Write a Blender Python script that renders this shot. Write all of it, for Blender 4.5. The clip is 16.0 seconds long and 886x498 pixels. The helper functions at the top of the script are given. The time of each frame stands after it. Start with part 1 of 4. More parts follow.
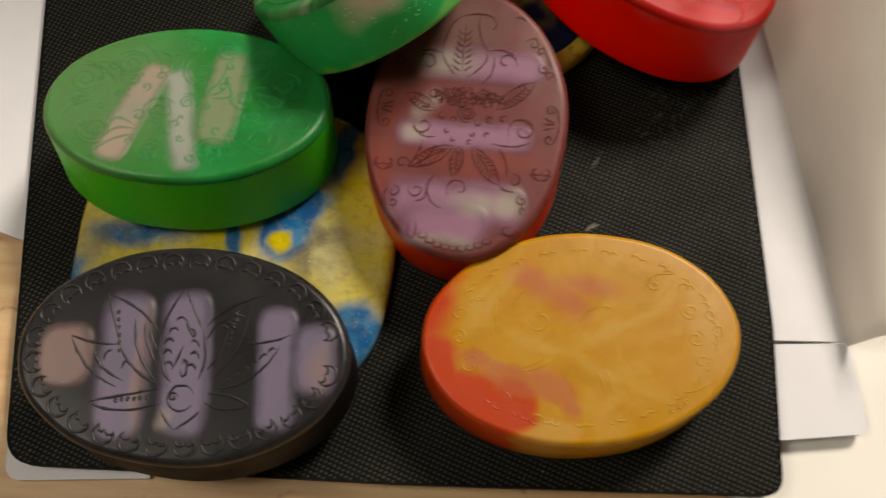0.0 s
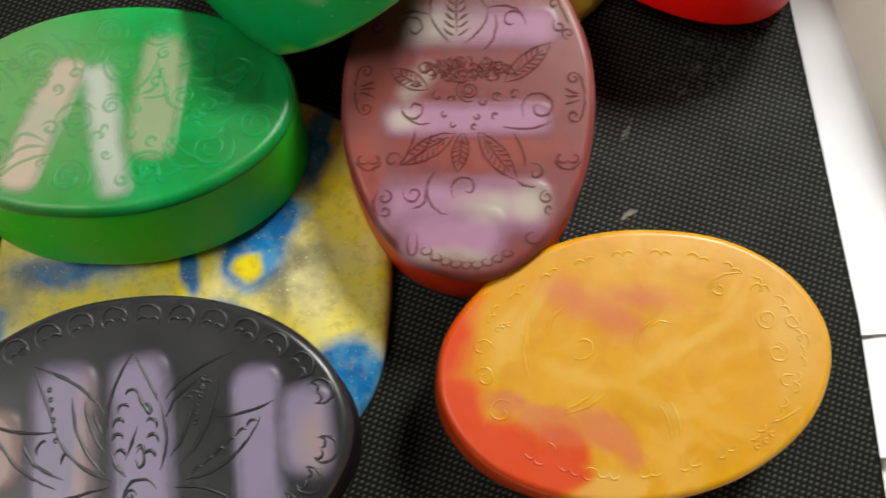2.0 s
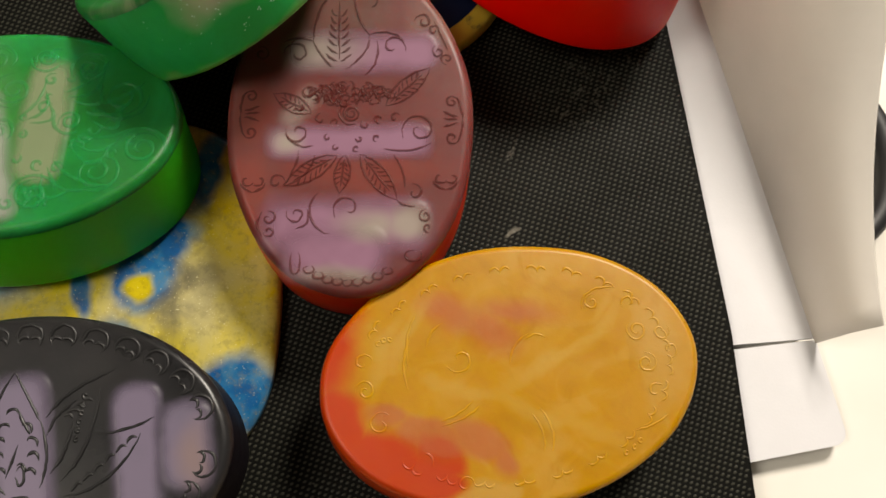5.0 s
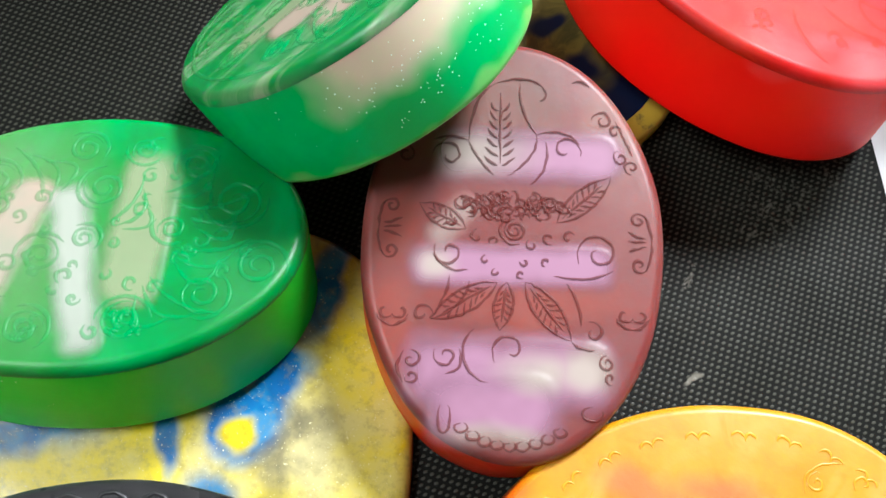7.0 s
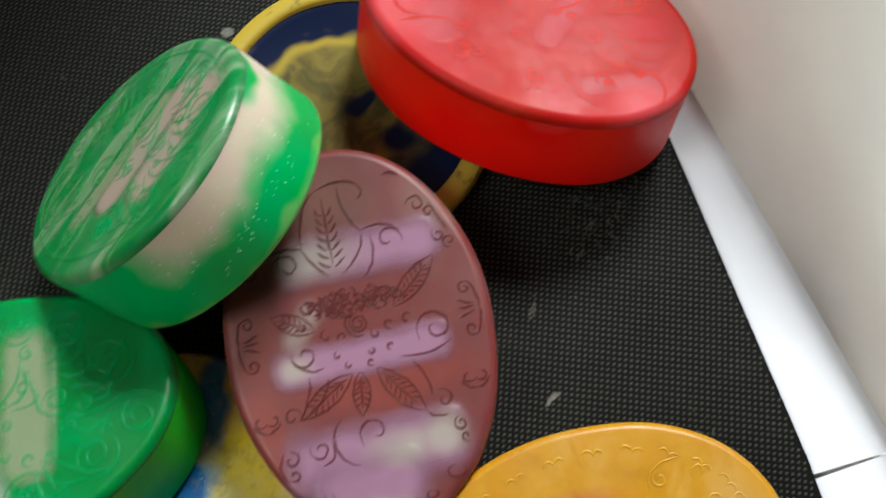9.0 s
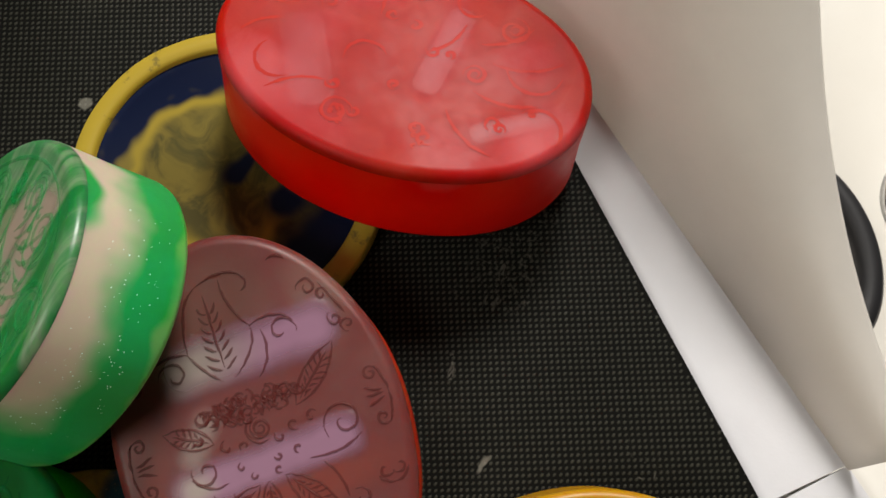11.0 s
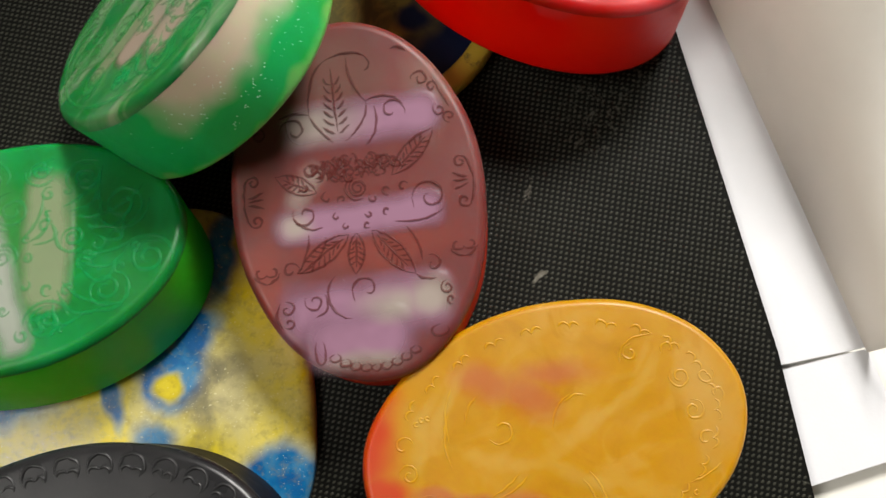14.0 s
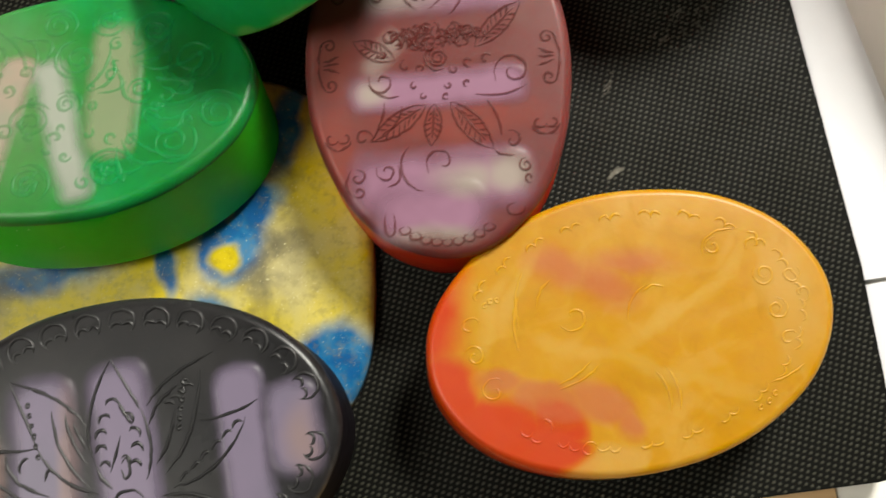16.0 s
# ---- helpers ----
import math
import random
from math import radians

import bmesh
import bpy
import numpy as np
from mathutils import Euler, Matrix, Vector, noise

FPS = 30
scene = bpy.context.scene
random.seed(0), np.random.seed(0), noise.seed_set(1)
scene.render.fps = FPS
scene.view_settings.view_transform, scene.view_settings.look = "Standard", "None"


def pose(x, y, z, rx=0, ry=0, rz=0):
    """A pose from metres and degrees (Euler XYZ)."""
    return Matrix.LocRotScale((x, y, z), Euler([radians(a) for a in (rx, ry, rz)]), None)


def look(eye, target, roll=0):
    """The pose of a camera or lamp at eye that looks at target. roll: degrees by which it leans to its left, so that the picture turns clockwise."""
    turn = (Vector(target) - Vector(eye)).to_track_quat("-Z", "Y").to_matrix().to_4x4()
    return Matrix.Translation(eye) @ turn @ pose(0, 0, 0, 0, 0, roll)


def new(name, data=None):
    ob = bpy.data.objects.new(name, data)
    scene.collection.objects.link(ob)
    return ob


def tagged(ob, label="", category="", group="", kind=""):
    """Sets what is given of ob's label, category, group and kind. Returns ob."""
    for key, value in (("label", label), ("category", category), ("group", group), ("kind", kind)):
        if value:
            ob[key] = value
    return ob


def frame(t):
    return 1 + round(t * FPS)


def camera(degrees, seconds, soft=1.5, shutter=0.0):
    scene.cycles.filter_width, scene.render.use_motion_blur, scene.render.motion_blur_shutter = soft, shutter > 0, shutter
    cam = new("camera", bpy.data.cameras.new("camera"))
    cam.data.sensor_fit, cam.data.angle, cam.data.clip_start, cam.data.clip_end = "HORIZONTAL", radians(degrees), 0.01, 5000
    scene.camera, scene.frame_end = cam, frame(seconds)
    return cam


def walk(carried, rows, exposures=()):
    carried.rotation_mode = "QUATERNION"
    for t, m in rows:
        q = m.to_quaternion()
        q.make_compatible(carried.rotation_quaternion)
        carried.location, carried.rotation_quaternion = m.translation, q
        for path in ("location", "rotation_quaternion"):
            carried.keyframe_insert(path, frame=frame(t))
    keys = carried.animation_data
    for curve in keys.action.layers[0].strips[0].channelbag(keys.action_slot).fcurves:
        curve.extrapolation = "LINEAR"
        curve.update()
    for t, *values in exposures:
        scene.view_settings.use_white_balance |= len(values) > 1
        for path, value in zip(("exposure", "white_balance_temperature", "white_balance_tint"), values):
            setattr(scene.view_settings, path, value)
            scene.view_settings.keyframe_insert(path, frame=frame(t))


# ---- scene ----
cam = camera(49.6, 16.0, shutter=0.5)
PATH = [
    (0, (0.041, 0.013, 0.266), (0.023, 0.7, -1.612), 0.6),
    (0.5, (0.024, 0.023, 0.245), (0.014, 0.701, -1.637), 2.2),
    (1, (0.023, 0.036, 0.227), (0.04, 0.673, -1.668), 4.3),
    (1.5, (0.017, 0.046, 0.215), (0.06, 0.619, -1.7), 4.5),
    (2, (0.033, 0.05, 0.222), (0.067, 0.592, -1.703), 0.6),
    (2.5, (0.043, 0.049, 0.224), (0.074, 0.579, -1.705), -2.0),
    (3, (0.052, 0.043, 0.235), (0.081, 0.591, -1.688), -3.4),
    (3.2, (0.056, 0.038, 0.24), (0.084, 0.625, -1.672), -3.8),
    (5.3, (0.046, 0.047, 0.223), (0.172, 0.623, -1.688), 9.2),
    (5.5, (0.042, 0.047, 0.216), (0.144, 0.671, -1.681), 6.8),
    (6, (0.03, 0.062, 0.208), (0.128, 0.724, -1.676), 7.1),
    (6.5, (0.023, 0.07, 0.195), (0.115, 0.771, -1.676), 6.2),
    (7, (0.023, 0.074, 0.191), (0.11, 0.799, -1.67), 5.4),
    (7.5, (0.024, 0.077, 0.195), (0.114, 0.807, -1.665), 4.6),
    (8, (0.033, 0.085, 0.206), (0.122, 0.781, -1.667), 1.9),
    (8.5, (0.042, 0.085, 0.221), (0.149, 0.73, -1.669), -0.4),
    (9, (0.051, 0.092, 0.222), (0.194, 0.682, -1.683), -1.8),
    (9.5, (0.061, 0.103, 0.219), (0.249, 0.652, -1.695), -1.8),
    (10, (0.056, 0.112, 0.211), (0.261, 0.556, -1.728), 1.7),
    (10.2, (0.061, 0.121, 0.208), (0.258, 0.535, -1.739), 2.2),
    (12.3, (0.075, 0.097, 0.225), (0.248, 0.658, -1.687), -4.8),
    (12.5, (0.07, 0.094, 0.224), (0.229, 0.66, -1.688), -5.4),
    (13, (0.053, 0.091, 0.226), (0.196, 0.563, -1.713), -0.4),
    (13.5, (0.057, 0.077, 0.22), (0.149, 0.52, -1.728), -2.6),
    (14, (0.057, 0.078, 0.23), (0.088, 0.521, -1.72), -7.1),
    (14.5, (0.065, 0.069, 0.234), (0.065, 0.542, -1.709), -9.4),
    (15, (0.051, 0.068, 0.217), (0.062, 0.525, -1.73), -7.5),
    (15.5, (0.047, 0.063, 0.218), (0.06, 0.502, -1.733), -6.4),
    (16, (0.04, 0.058, 0.216), (0.042, 0.492, -1.736), -7.0),
]
EXPOSURES = [(0, -0.68, 7600, 13.5), (0.5, -0.1, 6950, 7.5), (1, 0.22, 6600, 6.0), (1.5, 0.22, 6450, 6.0), (2.5, -0.25, 6800, 7.0), (3, -0.35, 6950, 8.0), (5.5, -0.45, 7550, 12.5), (6, 0.25, 6700, 10.0), (6.5, 0.78, 5850, 7.5), (7, 0.76, 5900, 8.0), (8, 0.66, 5900, 7.0), (8.5, 0.34, 5950, 5.0), (9, -0.15, 6050, 6.0), (9.5, -0.42, 6250, 8.5), (10, -0.5, 6500, 10.0), (12.5, -0.78, 6850, 11.5), (13, -0.36, 6600, 10.5), (14.5, -0.2, 6750, 9.5), (15.5, -0.18, 6850, 8.0), (16, -0.05, 6950, 7.5)]
walk(cam, [(t, look(eye, target, roll)) for t, eye, target, roll in PATH], EXPOSURES)

# ---- light ----
world = bpy.data.worlds.new("room_light")
scene.world = world
world.use_nodes = True
wn = world.node_tree.nodes
wn["Background"].inputs[0].default_value = (0.96, 0.87, 0.68, 1)
wn["Background"].inputs[1].default_value = 0.13


def lamp(name, eye, target, size, power, colour):
    data = bpy.data.lights.new(name, "AREA")
    data.shape, data.size, data.energy, data.color = "DISK", size, power, colour
    ob = new(name, data)
    ob.matrix_world = look(eye, target)
    return ob


# Fill added at the left to brighten the flap; stands for no known source.
lamp("area_lamp", (-0.75, 0.0, 1.4), (0.05, 0.12, 0), 0.60, 14, (0.98, 0.97, 0.92))
# Key from the right and back, placed by the directions of the shadows.
lamp("area_lamp", (1.02, 1.40, 1.65), (0.05, 0.12, 0), 0.56, 98, (0.98, 0.97, 0.94))


# ---- material helpers ----
class Nodes:
    """A material's node tree, with short calls."""

    def __init__(self, name):
        self.mat = bpy.data.materials.new(name)
        self.mat.use_nodes = True
        self.tree = self.mat.node_tree
        self.bsdf = self.tree.nodes["Principled BSDF"]
        self.out = self.tree.nodes["Material Output"]
        self.obj = self.add("ShaderNodeTexCoord").outputs["Object"]

    def add(self, kind, operation="", interpolation="", data_type="", vector_type="", uv_map=""):
        n = self.tree.nodes.new(kind)
        if operation:
            n.operation = operation
        if interpolation:
            n.interpolation_type = interpolation
        if data_type:
            n.data_type = data_type
        if vector_type:
            n.vector_type = vector_type
        if uv_map:
            n.uv_map = uv_map
        return n

    def link(self, a, b):
        self.tree.links.new(a, b)

    def put(self, socket, value):
        if isinstance(value, bpy.types.NodeSocket):
            self.link(value, socket)
        elif isinstance(value, (tuple, list)) and len(value) == 3 and socket.type == "RGBA":
            socket.default_value = (*value, 1)
        else:
            socket.default_value = value

    def math(self, op, a, b=0.0):
        n = self.add("ShaderNodeMath", operation=op)
        self.put(n.inputs[0], a)
        self.put(n.inputs[1], b)
        return n.outputs[0]

    def noise(self, scale, detail=3.0, rough=0.55, warp=0.0, vec=None):
        n = self.add("ShaderNodeTexNoise")
        n.inputs["Scale"].default_value = scale
        n.inputs["Detail"].default_value = detail
        n.inputs["Roughness"].default_value = rough
        n.inputs["Distortion"].default_value = warp
        self.link(vec or self.obj, n.inputs["Vector"])
        return n

    def step(self, value, lo, hi, to0=0.0, to1=1.0):
        n = self.add("ShaderNodeMapRange", interpolation="SMOOTHSTEP")
        self.put(n.inputs[0], value)
        for k, v in zip((1, 2, 3, 4), (lo, hi, to0, to1)):
            n.inputs[k].default_value = v
        return n.outputs[0]

    def mix(self, fac, a, b):
        n = self.add("ShaderNodeMix", data_type="RGBA")
        self.put(n.inputs[0], fac)
        self.put(n.inputs[6], a)
        self.put(n.inputs[7], b)
        return n.outputs[2]

    def warped(self, scale, amount):
        """Object coordinates pushed about by noise, so that borders wander."""
        n = self.noise(scale, 2.0)
        sub = self.add("ShaderNodeVectorMath", operation="SUBTRACT")
        self.link(n.outputs["Color"], sub.inputs[0])
        sub.inputs[1].default_value = (0.5, 0.5, 0.5)
        mul = self.add("ShaderNodeVectorMath", operation="SCALE")
        self.link(sub.outputs[0], mul.inputs[0])
        mul.inputs["Scale"].default_value = amount
        plus = self.add("ShaderNodeVectorMath", operation="ADD")
        self.link(self.obj, plus.inputs[0])
        self.link(mul.outputs[0], plus.inputs[1])
        return plus.outputs[0]

    def blob(self, vec, x, y, rx, ry, turn=0.0, soft=0.35):
        """1 inside an ellipse of millimetres in the thing's own plan, 0 outside."""
        m = self.add("ShaderNodeMapping", vector_type="TEXTURE")
        m.inputs["Location"].default_value = (x / 1000, y / 1000, 0)
        m.inputs["Rotation"].default_value = (0, 0, radians(turn))
        m.inputs["Scale"].default_value = (rx / 1000, ry / 1000, 1000)
        self.link(vec, m.inputs["Vector"])
        ln = self.add("ShaderNodeVectorMath", operation="LENGTH")
        self.link(m.outputs[0], ln.inputs[0])
        return self.step(ln.outputs["Value"], 1 + soft, 1 - soft)

    def blobs(self, vec, rows):
        total = None
        for row in rows:
            b = self.blob(vec, *row)
            total = b if total is None else self.math("MAXIMUM", total, b)
        return total

    def bump(self, height, strength=0.3, distance=0.0005):
        n = self.add("ShaderNodeBump")
        n.inputs["Strength"].default_value = strength
        n.inputs["Distance"].default_value = distance
        self.link(height, n.inputs["Height"])
        self.link(n.outputs[0], self.bsdf.inputs["Normal"])

    def deepen(self, colour, saturation=1.12, value=0.76):
        n = self.add("ShaderNodeHueSaturation")
        n.inputs["Saturation"].default_value = saturation
        n.inputs["Value"].default_value = value
        self.put(n.inputs["Color"], colour)
        return n.outputs[0]

    def base(self, colour, rough=0.4, **more):
        self.put(self.bsdf.inputs["Base Color"], colour)
        self.put(self.bsdf.inputs["Roughness"], rough)
        for key, value in more.items():
            self.put(self.bsdf.inputs[key.replace("_", " ")], value)
        return self.mat


def glow_through(n, radius, scale, weight=1.0):
    """Light that wanders inside the soap."""
    n.bsdf.inputs["Subsurface Weight"].default_value = weight
    n.bsdf.inputs["Subsurface Radius"].default_value = radius
    n.bsdf.inputs["Subsurface Scale"].default_value = scale


def soap_skin(name, deep, milky, haze, radius, rough=0.34, extra=None, deepness=1.0, gloss=0.34):
    """Soap: a deep clear colour clouded by a milky one, with a fine dull skin."""
    n = Nodes(name)
    cloud = n.step(n.noise(45, 4, 0.6, 1.2).outputs["Fac"], 0.35, 0.72)
    fac = n.math("MULTIPLY", cloud, haze)
    colour = n.mix(fac, deep, milky)
    if extra:
        colour = extra(n, colour)
    fine = n.noise(900, 2)
    n.bump(n.math("ADD", fine.outputs["Fac"], n.math("MULTIPLY", n.noise(130, 3).outputs["Fac"], 2.5)), 0.05, 0.0004)
    smear = n.step(n.noise(70, 3, 0.6).outputs["Fac"], 0.3, 0.7, rough + 0.02, rough + 0.16)
    # Sides keep a brighter colour than faces, standing in for light glowing through them.
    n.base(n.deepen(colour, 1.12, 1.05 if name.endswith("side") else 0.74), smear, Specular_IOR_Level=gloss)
    glow_through(n, radius, 0.004, deepness)
    return n.mat


def strip_skin(name, colour, second, strength=0.85, soft=0.8, third=None, spots=()):
    """Milky soap under a thin clear film: its edge fades into the bar around it."""
    n = Nodes(name)
    tone = n.mix(n.step(n.noise(60, 3).outputs["Fac"], 0.35, 0.7), colour, second)
    if spots:
        tone = n.mix(n.blobs(n.warped(80, 0.006), spots), tone, third)
    n.base(n.deepen(tone, 1.05, 0.8), 0.34, Specular_IOR_Level=0.26)
    uv = n.add("ShaderNodeUVMap", uv_map="edge").outputs[0]
    sep = n.add("ShaderNodeSeparateXYZ")
    n.link(uv, sep.inputs[0])
    wob = n.math("MULTIPLY", n.math("SUBTRACT", n.noise(95, 2).outputs["Fac"], 0.5), 0.6)
    fade = n.step(n.math("ADD", sep.outputs["X"], wob), 0.0, soft)
    alpha = n.math("MULTIPLY", n.math("MULTIPLY", fade, n.step(sep.outputs["X"], 0.0, 0.22)), strength)
    clear = n.add("ShaderNodeBsdfTransparent")
    mixer = n.add("ShaderNodeMixShader")
    n.link(alpha, mixer.inputs[0])
    n.link(clear.outputs[0], mixer.inputs[1])
    n.link(n.bsdf.outputs[0], mixer.inputs[2])
    n.link(mixer.outputs[0], n.out.inputs["Surface"])
    return n.mat


def thin(mat, cover):
    """Lets the colours below show through a clear raised line."""
    tree = mat.node_tree
    clear, mixer = tree.nodes.new("ShaderNodeBsdfTransparent"), tree.nodes.new("ShaderNodeMixShader")
    mixer.inputs[0].default_value = cover
    tree.links.new(clear.outputs[0], mixer.inputs[1])
    tree.links.new(tree.nodes["Principled BSDF"].outputs[0], mixer.inputs[2])
    tree.links.new(mixer.outputs[0], tree.nodes["Material Output"].inputs["Surface"])
    return mat


# ---- mesh helpers ----
def part(name, bm, material, parent=None, label="", m=None, smooth=True, kind=""):
    me = bpy.data.meshes.new(name)
    bm.normal_update()
    bm.to_mesh(me)
    bm.free()
    for p in me.polygons:
        p.use_smooth = smooth
    if material:
        me.materials.append(material)
    ob = new(name, me)
    if parent:
        ob.parent = parent
    if m is not None:
        ob.matrix_basis = m
    return tagged(ob, label, kind=kind)


def lathe(profile, a, b, n=128, cap_low=False, cap_high=False, power=2.0, wobble=0.0, seed=0):
    """Oval solid from rows (inset, z), in metres, lowest first. power over 2 squares the plan."""
    bm = bmesh.new()
    loops = []
    for inset, z in profile:
        loop = []
        for k in range(n):
            t = 2 * math.pi * k / n
            c, s = math.cos(t), math.sin(t)
            q = (abs(c) ** power + abs(s) ** power) ** (-1 / power)
            w = 1 + wobble * noise.noise((c * 2.2 + seed, s * 2.2, 3.1 * seed))
            loop.append(bm.verts.new(((a - inset) * c * q * w, (b - inset) * s * q * w, z)))
        loops.append(loop)
    for lo, hi in zip(loops, loops[1:]):
        for k in range(n):
            bm.faces.new((lo[k], lo[(k + 1) % n], hi[(k + 1) % n], hi[k]))
    if cap_low:
        bm.faces.new(loops[0][::-1])
    if cap_high:
        bm.faces.new(loops[-1])
    return bm


def slab(points, z0, z1, bevel=0.0):
    bm = bmesh.new()
    lo = [bm.verts.new((x / 1000, y / 1000, z0)) for x, y in points]
    hi = [bm.verts.new((x / 1000, y / 1000, z1)) for x, y in points]
    bm.faces.new(lo[::-1])
    bm.faces.new(hi)
    n = len(points)
    for k in range(n):
        bm.faces.new((lo[k], lo[(k + 1) % n], hi[(k + 1) % n], hi[k]))
    if bevel:
        bmesh.ops.bevel(bm, geom=[e for e in bm.edges if abs(e.verts[0].co.z - e.verts[1].co.z) < 1e-6], offset=bevel, segments=2, affect="EDGES")
    return bm


def rounded(points, radii, n=7):
    """A plan outline with its corners rounded."""
    out = []
    for k, (p, r) in enumerate(zip(points, radii)):
        p, a, b = Vector(p), Vector(points[k - 1]), Vector(points[(k + 1) % len(points)])
        if r <= 0:
            out.append(tuple(p))
            continue
        s, e = p + (a - p).normalized() * r, p + (b - p).normalized() * r
        for i in range(n + 1):
            t = i / n
            out.append(tuple(s * (1 - t) ** 2 + p * 2 * t * (1 - t) + e * t * t))
    return out


def ribbon(bm, line, width, high, z):
    """A rounded ridge along a plan line in millimetres, thin at both ends."""
    rows, n = [], len(line)
    for k, (x, y) in enumerate(line):
        x0, y0 = line[max(0, k - 1)]
        x1, y1 = line[min(n - 1, k + 1)]
        d = math.hypot(x1 - x0, y1 - y0) or 1
        nx, ny = -(y1 - y0) / d, (x1 - x0) / d
        t = k / max(1, n - 1)
        f = min(1, 0.25 + 3.2 * min(t, 1 - t))
        lump = 1 + 0.45 * noise.noise((x * 0.55, y * 0.55, 4.0))
        w, h = width * f * lump, high * f * lump
        x, y = x + 0.22 * noise.noise((x * 0.8, y * 0.8, 1.0)), y + 0.22 * noise.noise((x * 0.8, y * 0.8, 7.0))
        rows.append([bm.verts.new(((x + nx * w * o) / 1000, (y + ny * w * o) / 1000, z + h * up)) for o, up in ((-1, -0.12), (-0.55, 0.75), (0, 1), (0.55, 0.75), (1, -0.12))])
    for a, b in zip(rows, rows[1:]):
        for i in range(4):
            bm.faces.new((a[i], b[i], b[i + 1], a[i + 1]))


# motifs of the moulded faces, all in millimetres
def curl(x, y, r, start=0, turns=1.4, way=1):
    n = int(10 + 16 * turns)
    out = []
    for k in range(n):
        t = k / (n - 1)
        a = radians(start) + way * t * turns * 2 * math.pi
        q = r * (1 - 0.8 * t)
        out.append((x + q * math.cos(a), y + q * math.sin(a)))
    return out


def arc(x, y, r, a0, a1, ry=None):
    n = max(6, int(abs(a1 - a0) / 12))
    return [(x + r * math.cos(radians(a0 + (a1 - a0) * k / n)), y + (ry or r) * math.sin(radians(a0 + (a1 - a0) * k / n))) for k in range(n + 1)]


def bend(p, q, r, n=14):
    return [tuple(p[i] * (1 - t) ** 2 + 2 * q[i] * t * (1 - t) + r[i] * t * t for i in (0, 1)) for t in (k / n for k in range(n + 1))]


def leaf(x0, y0, x1, y1, w, veins=4, rib=True):
    """Outline, midrib and slanting veins, from the stalk to the tip."""
    dx, dy = x1 - x0, y1 - y0
    d = math.hypot(dx, dy)
    ux, uy, nx, ny = dx / d, dy / d, -dy / d, dx / d
    at = lambda s, o: (x0 + dx * s + nx * o, y0 + dy * s + ny * o)
    out = [bend(at(0, 0), at(0.45, 1.5 * w), at(1, 0)), bend(at(0, 0), at(0.45, -1.5 * w), at(1, 0))]
    if rib:
        out.append([at(0.1 + 0.08 * k, 0) for k in range(10)])
    for k in range(veins):
        s = 0.2 + 0.6 * k / max(1, veins)
        o = 0.85 * w * (1 - abs(2 * s - 0.95))
        for side in (1, -1):
            out.append([at(s, 0.12 * side * w), at(s + 0.06, side * o * 0.6), at(s + 0.1, side * o)])
    return out


def both(lines):
    """The lines and their mirror image across the long axis."""
    return lines + [[(x, -y) for x, y in line] for line in lines]


